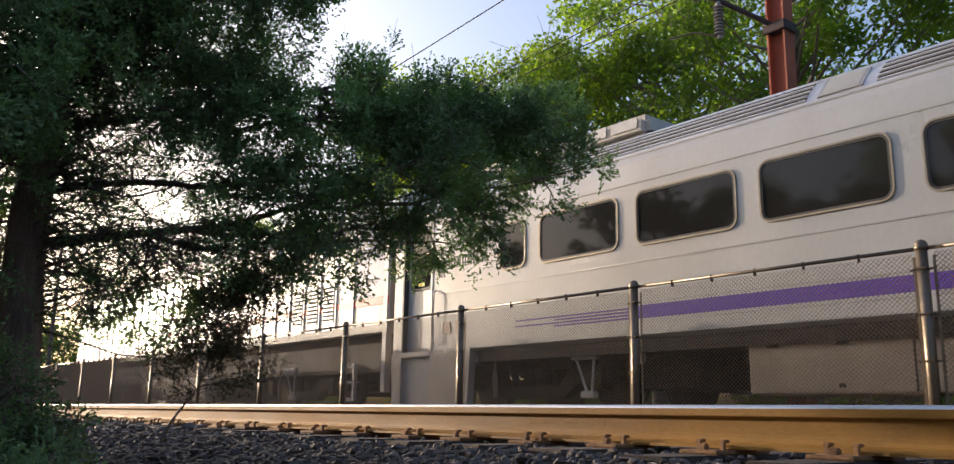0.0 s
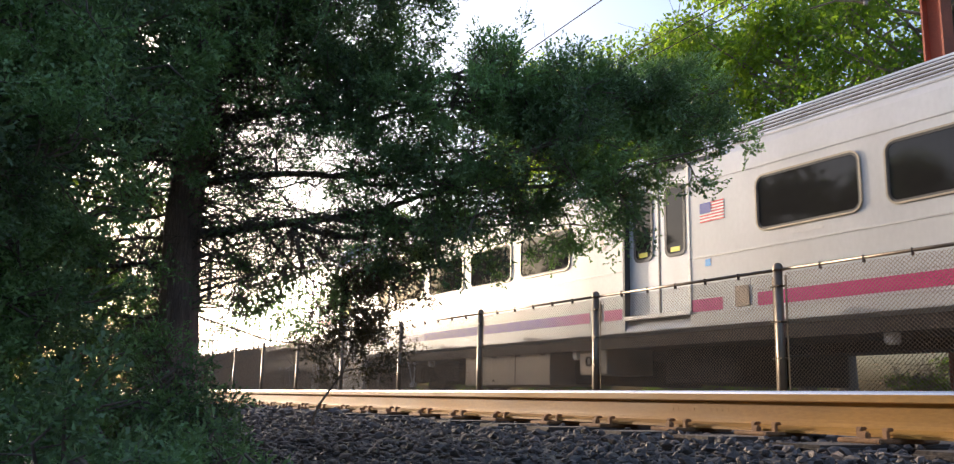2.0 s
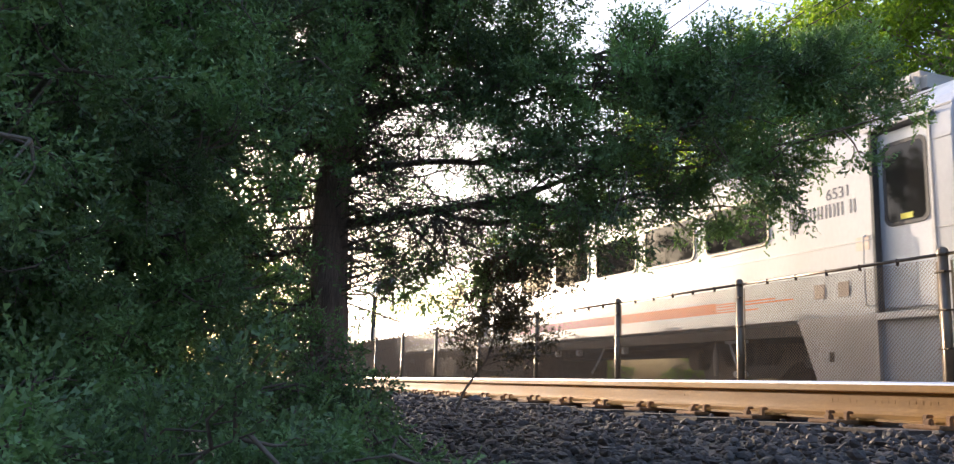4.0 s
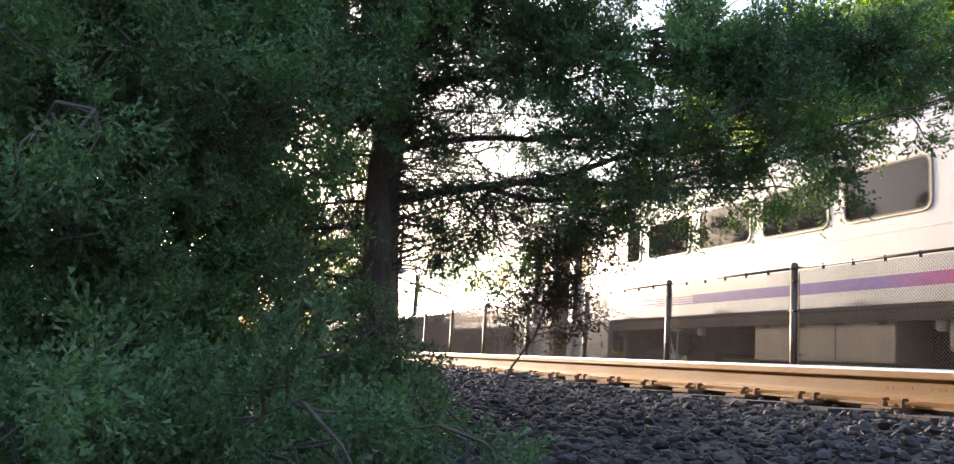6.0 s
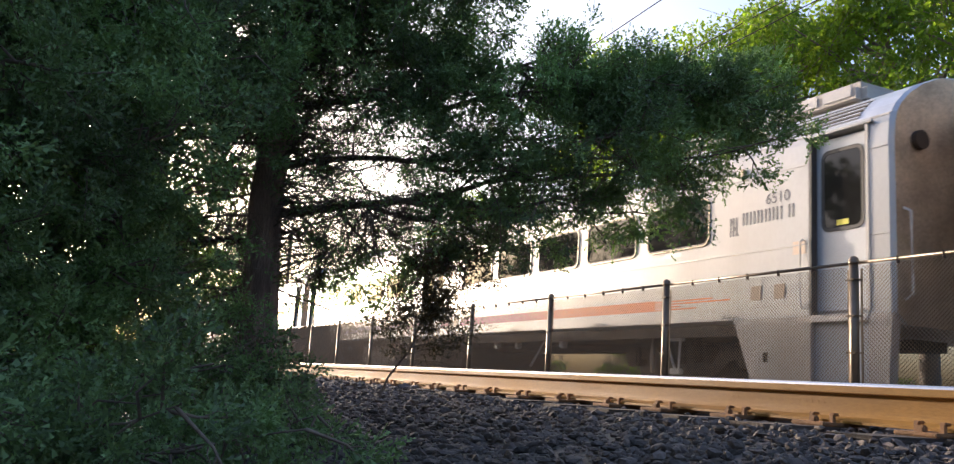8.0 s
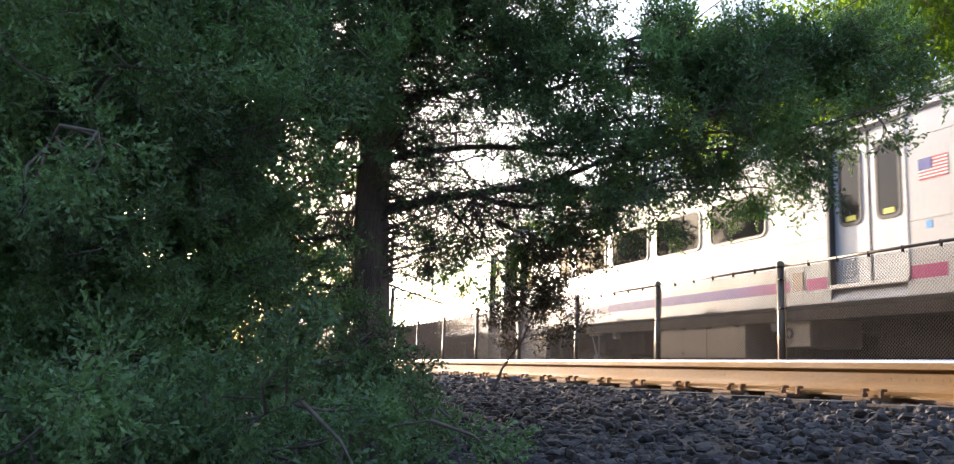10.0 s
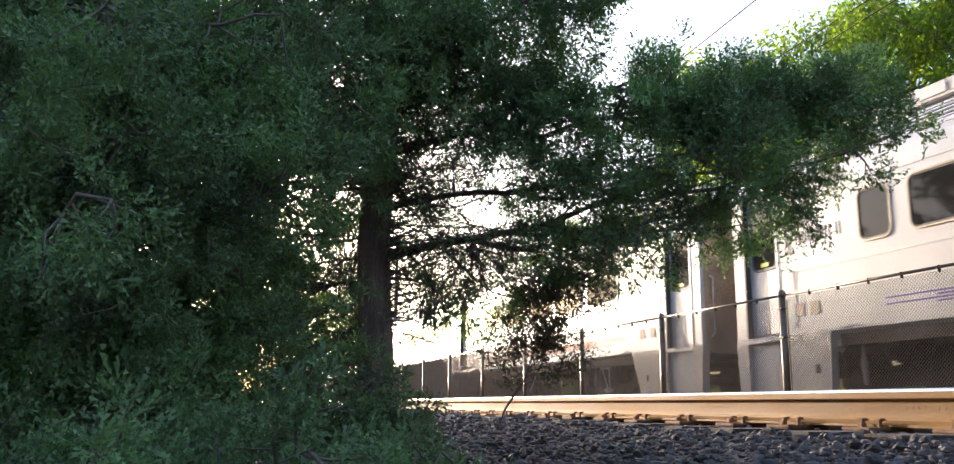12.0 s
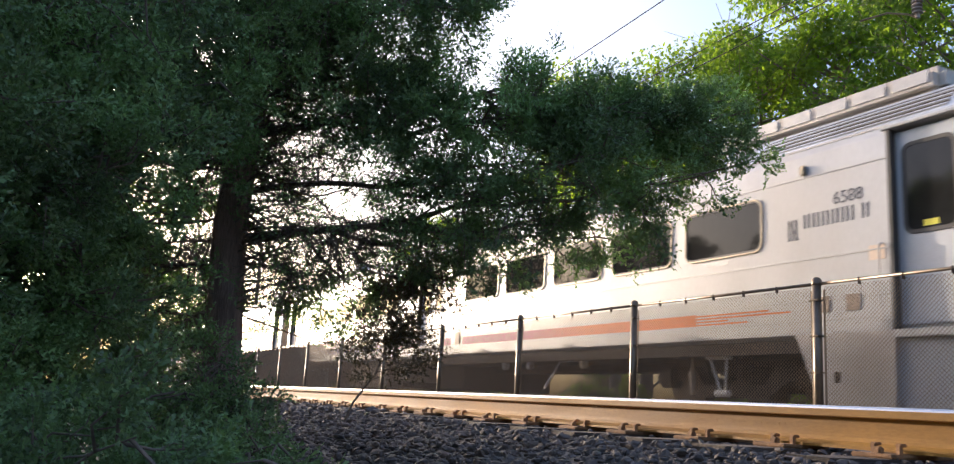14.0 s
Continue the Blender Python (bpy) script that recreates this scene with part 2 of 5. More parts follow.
def empty(name, m, label, category, group="", kind=""):
    ob = new(name)
    ob.empty_display_size = 0.2
    ob.matrix_basis = m
    return tagged(ob, label, category, group, kind)


def np_mesh(name, verts, faces, material, smooth=False):
    me = bpy.data.meshes.new(name)
    me.from_pydata(np.asarray(verts, float).tolist(), [], np.asarray(faces, int).tolist())
    me.materials.append(material)
    if smooth:
        me.polygons.foreach_set("use_smooth", [True] * len(me.polygons))
    me.update()
    return me


def box(bm, x0, x1, y0, y1, z0, z1, bevel=0.0):
    vs = bmesh.ops.create_cube(bm, size=1.0, matrix=Matrix.Translation(((x0 + x1) / 2, (y0 + y1) / 2, (z0 + z1) / 2)) @ Matrix.Diagonal((abs(x1 - x0), abs(y1 - y0), abs(z1 - z0), 1)))["verts"]
    if bevel:
        es = {e for v in vs for e in v.link_edges}
        bmesh.ops.bevel(bm, geom=list(es), offset=bevel, segments=2, affect="EDGES")
    return bm


def cyl(bm, p, q, r, seg=12, r2=None):
    p, q = Vector(p), Vector(q)
    d = q - p
    m = Matrix.Translation((p + q) / 2) @ d.to_track_quat("Z", "Y").to_matrix().to_4x4()
    bmesh.ops.create_cone(bm, cap_ends=True, segments=seg, radius1=r, radius2=r if r2 is None else r2, depth=d.length, matrix=m)
    return bm


def tube(bm, pts, r, seg=8):
    """A round bar along points, with a radius for each or one for all."""
    rings = []
    n = len(pts)
    for i, p in enumerate(pts):
        d = Vector(pts[min(i + 1, n - 1)]) - Vector(pts[max(i - 1, 0)])
        q = d.to_track_quat("Z", "Y")
        rr = r[i] if isinstance(r, (list, tuple)) else r
        rings.append([bm.verts.new(Vector(p) + q @ Vector((rr * math.cos(a), rr * math.sin(a), 0))) for a in [2 * math.pi * k / seg for k in range(seg)]])
    for a, b in zip(rings, rings[1:]):
        for k in range(seg):
            bm.faces.new((a[k], a[(k + 1) % seg], b[(k + 1) % seg], b[k]))
    bm.faces.new(rings[0][::-1]), bm.faces.new(rings[-1])
    return bm


def prism(bm, outline, axis, a, b):
    """Extrudes a closed outline of (p, q) along an axis from a to b. axis x: (y, z); y: (x, z); z: (x, y)."""
    def at(p, q, s):
        return (s, p, q) if axis == "x" else (p, s, q) if axis == "y" else (p, q, s)
    lo, hi = [bm.verts.new(at(p, q, a)) for p, q in outline], [bm.verts.new(at(p, q, b)) for p, q in outline]
    k = len(outline)
    fs = [bm.faces.new(lo), bm.faces.new(hi[::-1])]
    fs += [bm.faces.new((lo[i], hi[i], hi[(i + 1) % k], lo[(i + 1) % k])) for i in range(k)]
    bmesh.ops.recalc_face_normals(bm, faces=fs)
    return bm


def rounded(u0, u1, z0, z1, r, seg=5):
    out = []
    for cu, cz, a0 in ((u1 - r, z1 - r, 0), (u0 + r, z1 - r, 90), (u0 + r, z0 + r, 180), (u1 - r, z0 + r, 270)):
        out += [(cu + r * math.cos(radians(a0 + 90 * k / seg)), cz + r * math.sin(radians(a0 + 90 * k / seg))) for k in range(seg + 1)]
    return out


def ring(bm, outer, inner, x0, x1):
    """A frame between two outlines of equal count, from depth x0 to x1."""
    k = len(outer)
    V = [[bm.verts.new((x, p, q)) for p, q in o] for o in (outer, inner) for x in (x0, x1)]
    oa, ob_, ia, ib = V
    fs = []
    for i in range(k):
        j = (i + 1) % k
        fs += [bm.faces.new(f) for f in ((oa[i], oa[j], ia[j], ia[i]), (ob_[i], ib[i], ib[j], ob_[j]), (oa[i], ob_[i], ob_[j], oa[j]), (ia[i], ia[j], ib[j], ib[i]))]
    bmesh.ops.recalc_face_normals(bm, faces=fs)
    return bm


# ---- ground: one sheet, falling from the ballast shoulder to the verge ----
def ground_z(x, y):
    base = -0.035
    if x < 2.5:
        k = min(1.0, (2.5 - x) / 1.6)
        base -= 0.16 * k * k * (3 - 2 * k)
    if x > 13.0:
        base -= 0.25 * min(1.0, (x - 13.0) / 4.0)
    return base + 0.018 * noise.noise((x * 1.1, y * 1.1, 0.3))


def build_ground():
    xs = [-1500, -400, -120, -40, -15, -6] + [-3 + 0.25 * i for i in range(29)] + [4.6, 5.2, 6, 7, 8, 9.5, 11, 12, 13, 14, 15.5, 17, 20, 26, 40, 90, 300, 1500]
    ys = [-1500, -300, -80, -30, -14, -8, -5] + [-3 + 0.3 * i for i in range(60)] + [15.5, 17, 19, 22, 26, 31, 38, 48, 65, 100, 180, 400, 900, 2500]
    verts = [(x, y, ground_z(x, y)) for y in ys for x in xs]
    w = len(xs)
    faces = [(j * w + i, j * w + i + 1, (j + 1) * w + i + 1, (j + 1) * w + i) for j in range(len(ys) - 1) for i in range(w - 1)]
    tagged(new("ground", np_mesh("ground", verts, faces, M_GROUND, True)), "bare earth and fine gravel beside the tracks", "ground", kind="structure")


def stone_templates(rng, count=24):
    p = (1 + 5 ** 0.5) / 2
    v = np.array([(-1, p, 0), (1, p, 0), (-1, -p, 0), (1, -p, 0), (0, -1, p), (0, 1, p), (0, -1, -p), (0, 1, -p), (p, 0, -1), (p, 0, 1), (-p, 0, -1), (-p, 0, 1)], float)
    v /= np.linalg.norm(v[0])
    f = np.array([(0, 11, 5), (0, 5, 1), (0, 1, 7), (0, 7, 10), (0, 10, 11), (1, 5, 9), (5, 11, 4), (11, 10, 2), (10, 7, 6), (7, 1, 8), (3, 9, 4), (3, 4, 2), (3, 2, 6), (3, 6, 8), (3, 8, 9), (4, 9, 5), (2, 4, 11), (6, 2, 10), (8, 6, 7), (9, 8, 1)])
    return [v * rng.uniform(0.65, 1.25, (12, 1)) * rng.uniform((0.8, 0.6, 0.38), (1.5, 1.0, 0.7)) for _ in range(count)], f


def scatter_stones(name, label, x0, x1, y0, y1, step, r0, r1, seed, skip=None):
    """Loose crushed stone, heaped in one layer with strays on top."""
    rng = np.random.default_rng(seed)
    tem, f = stone_templates(rng)
    V, F, k = [], [], 0
    nx, ny = int((x1 - x0) / step), int((y1 - y0) / step)
    turn, tip = rng.uniform(0, 2 * math.pi, nx * ny), rng.normal(0, 0.5, nx * ny)
    cz, sz, ct, st = np.cos(turn), np.sin(turn), np.cos(tip), np.sin(tip)
    rots = np.stack([cz, -sz * ct, sz * st, sz, cz * ct, -cz * st, 0 * cz, st, ct], 1).reshape(-1, 3, 3)
    for i in range(nx):
        for j in range(ny):
            x, y = x0 + (i + rng.uniform(-0.2, 1.2)) * step, y0 + (j + rng.uniform(-0.2, 1.2)) * step
            if skip and skip(x, y):
                continue
            r = r0 + (r1 - r0) * rng.random() ** 1.7
            lift = rng.uniform(-0.3, 0.55) * r + (r * 0.7 if rng.random() < 0.22 else 0)
            V.append(tem[rng.integers(len(tem))] @ rots[i * ny + j].T * r + (x, y, ground_z(x, y) + lift))
            F.append(f + k * 12)
            k += 1
    ob = new(name, np_mesh(name, np.concatenate(V), np.concatenate(F), M_STONE))
    return tagged(ob, label, "gravel", kind="stuff")


# ---- tracks ----
def build_rail(cx, y0, y1, label):
    """A flat-bottomed rail, 0.18 m high on a foot of 0.15 m, in its rolled parts."""
    def both(half):
        return [(cx + x, z) for x, z in half] + [(cx - x, z) for x, z in half[::-1]]
    ob = empty("rail", pose(0, 0, 0), label, "rail", "rails of the tracks")
    part("foot", prism(bmesh.new(), both([(0.075, 0.020), (0.075, 0.031), (0.045, 0.040), (0.018, 0.050)]), "y", y0, y1), M_RAIL, ob)
    part("web", prism(bmesh.new(), both([(0.018, 0.050), (0.010, 0.066), (0.0085, 0.080), (0.0085, 0.142), (0.010, 0.150)]), "y", y0, y1), M_RAIL, ob)
    bm = prism(bmesh.new(), both([(0.010, 0.150), (0.037, 0.152), (0.0385, 0.156), (0.0375, 0.184), (0.033, 0.192), (0.024, 0.198), (0.010, 0.200)]), "y", y0, y1)
    for f in bm.faces:
        f.material_index = 1 if f.calc_center_median().z > 0.185 and abs(f.normal.y) < 0.5 else 0
    part("head", bm, [M_RAIL, M_RAILTOP], ob, "rail head with a polished running face")
    return ob


def build_tie(cx):
    """One sleeper with its two plates and their spikes, middle at the origin."""
    t = new("railway_tie")
    part("timber", box(bmesh.new(), -1.3, 1.3, -0.115, 0.115, -0.18, 0.0, 0.012), M_TIE, t)
    for s in (-1, 1):
        x = s * GAUGE / 2
        pl = part("tie_plate", box(bmesh.new(), x - 0.19, x + 0.19, -0.095, 0.095, 0.001, 0.019, 0.005), M_PLATE, t, "rusty steel tie plate under the rail")
        for dx in (-0.092, 0.092):
            for dy in (-0.055, 0.06):
                bm = box(bmesh.new(), x + dx - 0.009, x + dx + 0.009, dy - 0.009, dy + 0.009, 0.0, 0.05)
                box(bm, x + dx - 0.020 + (-0.012 if dx > 0 else 0.012), x + dx + 0.020 + (-0.012 if dx > 0 else 0.012), dy - 0.016, dy + 0.016, 0.046, 0.060, 0.005)
                part("spike", bm, M_PLATE, pl)
        bm = box(bmesh.new(), x - 0.16, x - 0.13, -0.02, 0.02, 0.015, 0.045, 0.006)
        part("plate_lug", bm, M_PLATE, pl)
    return tagged(t, "dark creosoted wooden tie with rusty plates", "railway tie", "ties under the near track")


def build_tracks():
    cx = NEAR_X + GAUGE / 2
    near = build_rail(NEAR_X, -14, 160, "rusty orange steel rail with a polished head")
    build_rail(NEAR_X + GAUGE, -14, 160, "rusty steel rail of the near track")
    for s in (-1, 1):
        build_rail(TRAIN_X + s * GAUGE / 2, -135, 200, "steel rail under the passing train")
    first = build_tie(cx)
    step, y = 0.56, -5.02
    first.matrix_basis = pose(cx, y, 0)
    rng = random.Random(4)
    for i in range(1, 90):
        copy_thing(first, pose(cx + rng.uniform(-0.02, 0.02), y + i * step + rng.uniform(-0.03, 0.03), rng.uniform(-0.004, 0.002), 0, 0, rng.uniform(-0.8, 0.8)))
    # rolled marks on the web of the nearest rail, too worn to read
    for y0, y1, n in ((3.498, 2.855, 17), (5.301, 4.66, 17)):
        for k in range(n):
            if k in (2, 5, 6, 11):
                continue
            yy = y0 + (y1 - y0) * k / n
            part("raised_mark", box(bmesh.new(), NEAR_X - 0.0092, NEAR_X - 0.008, yy - 0.009, yy + 0.004, 0.100, 0.116), M_RAIL, near)


# ---- the fence between the tracks ----
def chain_panel_mesh(w, h, dx=0.022, dz=0.040, r=0.0033):
    """Woven wire: zigzags that run upward, each hooked into the next; every wire is a ridge of two faces."""
    cols, rows = int(w / dx), int(h / dz)
    V, F = [], []
    for c in range(cols):
        base = len(V)
        for k in range(rows * 2 + 1):
            side = (k + c) % 2
            y = (c + side) * dx
            x = 0.003 * (1 if side else -1)
            z = k * dz / 2
            V += [(x + 0.6 * r, y + r, z), (x - r, y, z), (x + 0.6 * r, y - r, z)]
            if k:
                a, b = base + 3 * (k - 1), base + 3 * k
                F += [(a, a + 1, b + 1, b), (a + 1, a + 2, b + 2, b + 1)]
    return np_mesh("chain_link", V, F, M_WIRE)


def build_fence():
    f = empty("chain_link_fence", pose(FENCE_X, 0, 0), "galvanised chain-link fence between the two tracks", "fence")
    x0 = 0.0
    bm = tube(bmesh.new(), [(0, 0, -0.3), (0, 0, FENCE_TOP - 0.045)], 0.046, 16)
    bmesh.ops.create_uvsphere(bm, u_segments=16, v_segments=8, radius=0.052, matrix=Matrix.Translation((0, 0, FENCE_TOP - 0.047)) @ Matrix.Diagonal((1, 1, 0.9, 1)))
    cyl(bm, (0, 0, FENCE_TOP - 0.09), (0, 0, FENCE_TOP - 0.045), 0.053, 16)
    post_me = part("post", bm, M_GALV, f, smooth=True)
    wire = chain_panel_mesh(POST_STEP - 0.165, FENCE_TOP - 0.13)
    bm = tube(bmesh.new(), [(0, 0.0, 0), (0, POST_STEP, 0)], 0.017, 10)
    rail = part("top_rail", bm, M_GALV, f, smooth=True)
    bar_bm = box(bmesh.new(), -0.004, 0.004, -0.011, 0.011, 0.02, FENCE_TOP - 0.14)
    bar = part("tension_bar", bar_bm, M_GALV, f)
    bm = bmesh.new()
    box(bm, -0.049, 0.049, -0.049, 0.049, -0.008, 0.008, 0.003)
    box(bm, -0.007, 0.007, 0.045, 0.105, -0.008, 0.008)
    cyl(bm, (-0.018, 0.085, 0), (0.018, 0.085, 0), 0.007, 6)
    band = part("band", bm, M_GALV, f)
    bm = box(bmesh.new(), -0.021, 0.021, -0.005, 0.005, -0.05, 0.022, 0.003)
    clip = part("wire_tie", bm, M_DARKSTEEL, f)
    made = False
    for k in range(-2, 14):
        y = FENCE_Y0 + k * POST_STEP
        if not made:
            for ob, m in ((post_me, pose(0, y, 0)), (rail, pose(0, y, FENCE_TOP - 0.075)), (bar, pose(0, y + 0.08, 0)), (band, pose(0, y, 1.2)), (clip, pose(0, y + 0.4, FENCE_TOP - 0.075))):
                ob.matrix_basis = m
            made = True
        else:
            shared("post", post_me.data, pose(0, y, 0, 0, 0, 40 * k), f)
            shared("top_rail", rail.data, pose(0, y, FENCE_TOP - 0.075), f)
        shared("chain_link", wire, pose(0, y + 0.075, 0.055), f)
        for yy in (y + 0.064, y + POST_STEP - 0.095):
            shared("tension_bar", bar.data, pose(0, yy, 0), f)
        for zz in (0.25, 0.62, 0.99, 1.36):
            shared("band", band.data, pose(0, y, zz), f)
            shared("band", band.data, pose(0, y + POST_STEP, zz, 0, 0, 180), f)
        for q in range(1, 6):
            shared("wire_tie", clip.data, pose(0, y + q * POST_STEP / 6 + 0.03 * math.sin(7 * q + k), FENCE_TOP - 0.075), f)


build_ground()
build_tracks()
build_fence()


# ---- the train ----
# a car's own space: x across (near side at -HALF_W), y forward from its middle doors, z from the rail's foot
FRONT, BACK = 12.02, -12.95
PROFILE = [(1.45, 0.98), (1.52, 1.04), (1.60, 1.10), (1.60, 1.46), (1.60, 1.98), (1.60, 2.45), (1.60, 3.00), (1.585, 3.22), (1.55, 3.34), (1.47, 3.46), (1.33, 3.60), (1.12, 3.74), (0.82, 3.87), (0.42, 3.96), (0.0, 4.0)]
DOORS = ((10.92, 11.70, 1.12, 3.24), (-0.64, 0.64, 1.32, 3.27), (-12.62, -11.8, 1.12, 3.24))


def side_x(z):
    """Half width of the body at a height."""
    for (xa, za), (xb, zb) in zip(PROFILE, PROFILE[1:]):
        if za <= z <= zb:
            return xa + (xb - xa) * (z - za) / (zb - za)
    return 0.0


def car_shell():
    """The body: its cross-section carried along the car, pressed in at the doorways."""
    prof = []
    cuts = sorted({z for _, z in PROFILE} | {1.12, 1.32, 3.24, 3.27})
    for z in cuts:
        prof.append((side_x(z) if z < 4.0 else 0.0, z))
    st = [BACK, BACK + 0.05]
    for a, b, *_ in DOORS:
        st += [a - 0.001, a, b, b + 0.001]
    st += [FRONT - 0.05, FRONT]
    st = sorted(st + [-9, -6, -3, 3, 6, 9])
    bm = bmesh.new()
    rows = []
    for u in st:
        end = 0.04 if u in (BACK, FRONT) else 0.0
        row = []
        for side in (-1, 1):
            line = []
            for x, z in prof:
                inset = 0.0
                for a, b, z0, z1 in DOORS:
                    if a - 1e-6 <= u <= b + 1e-6 and z0 - 1e-6 <= z <= z1 + 1e-6:
                        inset = 0.11
                line.append(bm.verts.new((side * (max(0.0, x - inset - end)), u, z - end * (z > 3.9))))
            row.append(line)
        rows.append(row[0] + row[1][::-1])
    k = len(rows[0])
    for r0, r1 in zip(rows, rows[1:]):
        for i in range(k):
            j = (i + 1) % k
            bm.faces.new((r0[i], r0[j], r1[j], r1[i]))
    bm.faces.new(rows[0]), bm.faces.new(rows[-1][::-1])
    bmesh.ops.remove_doubles(bm, verts=bm.verts, dist=0.0004)
    bmesh.ops.recalc_face_normals(bm, faces=bm.faces)
    bm.normal_update()
    for f in bm.faces:
        c = f.calc_center_median()
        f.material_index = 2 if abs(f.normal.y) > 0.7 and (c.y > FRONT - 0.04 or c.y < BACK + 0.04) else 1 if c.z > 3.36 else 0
    return bm


def window(car, u0, u1, z0, z1, x, name="window", r=0.10):
    w = part(name, prism(bmesh.new(), rounded(u0, u1, z0, z1, r), "x", x - 0.004, x + 0.01), M_GLASS, car)
    part("frame", ring(bmesh.new(), rounded(u0 - 0.012, u1 + 0.012, z0 - 0.012, z1 + 0.012, r + 0.012), rounded(u0 + 0.012, u1 - 0.012, z0 + 0.012, z1 - 0.012, r - 0.012), x - 0.012, x + 0.008), M_TRIM, w, "dark rubber window frame")
    part("rim", ring(bmesh.new(), rounded(u0 - 0.032, u1 + 0.032, z0 - 0.032, z1 + 0.032, r + 0.032), rounded(u0 - 0.012, u1 + 0.012, z0 - 0.012, z1 + 0.012, r + 0.012), x - 0.018, x + 0.008), M_RIM, w, "thin tarnished metal rim")
    return w


def decal(car, name, u0, u1, z0, z1, material, lift=0.004, label=""):
    x = -side_x((z0 + z1) / 2)
    return part(name, box(bmesh.new(), x - lift, x + 0.004, u0, u1, z0, z1), material, car, label)


def lettering(car, text, u, z, size, material):
    c = bpy.data.curves.new("number", "FONT")
    c.body, c.size, c.extrude, c.align_x = text, size, 0.001, "LEFT"
    c.materials.append(material)
    ob = new("number", c)
    ob.parent = car
    ob.matrix_basis = Matrix(((0, 0, -1, -HALF_W - 0.004), (-1, 0, 0, u), (0, 1, 0, z), (0, 0, 0, 1)))
    return ob


def emblem(car, u, z):
    """The operator's mark: a plain shape and a row of plain bars in dark grey."""
    x = -HALF_W
    bm = bmesh.new()
    for k in range(3):
        prism(bm, [(u - 0.02 - 0.055 * k, z - 0.12), (u - 0.05 - 0.055 * k, z - 0.12), (u - 0.05 - 0.055 * k, z + 0.13), (u - 0.02 - 0.055 * k, z + 0.13)], "x", x - 0.004, x + 0.004)
    prism(bm, [(u - 0.05, z + 0.13), (u - 0.02, z + 0.13), (u - 0.16, z - 0.12), (u - 0.19, z - 0.12)], "x", x - 0.0045, x + 0.004)
    part("emblem", bm, M_INK, car, "plain dark grey emblem")
    for k in range(7):
        uu = u - 0.26 - 0.134 * k
        bm = box(bmesh.new(), x - 0.004, x + 0.004, uu - 0.028, uu, z, z + 0.17)
        if k != 5:
            box(bm, x - 0.004, x + 0.004, uu - 0.092, uu - 0.064, z, z + 0.17)
        part("emblem_bar", bm, M_INK, car)


def door_leaf(car, u0, u1, z0, z1, wu0, wu1, wz0, wz1, sticker=True):
    x = -HALF_W + 0.11
    d = part("door_leaf", box(bmesh.new(), x - 0.035, x + 0.005, u0, u1, z0, z1, 0.008), M_DOOR, car, "brushed grey sliding door leaf")
    g = part("door_window", prism(bmesh.new(), rounded(wu0, wu1, wz0, wz1, 0.09), "x", x - 0.040, x - 0.02), M_GLASS, d)
    part("gasket", ring(bmesh.new(), rounded(wu0 - 0.03, wu1 + 0.03, wz0 - 0.03, wz1 + 0.03, 0.11), rounded(wu0 + 0.012, wu1 - 0.012, wz0 + 0.012, wz1 - 0.012, 0.08), x - 0.046, x - 0.02), M_TRIM, d, "black rubber gasket")
    if sticker:
        m = (wu0 + wu1) / 2
        part("sticker", box(bmesh.new(), x - 0.043, x - 0.036, m - 0.085, m + 0.085, wz0 + 0.035, wz0 + 0.10), M_YELLOW, d, "small yellow warning sticker")
    return d


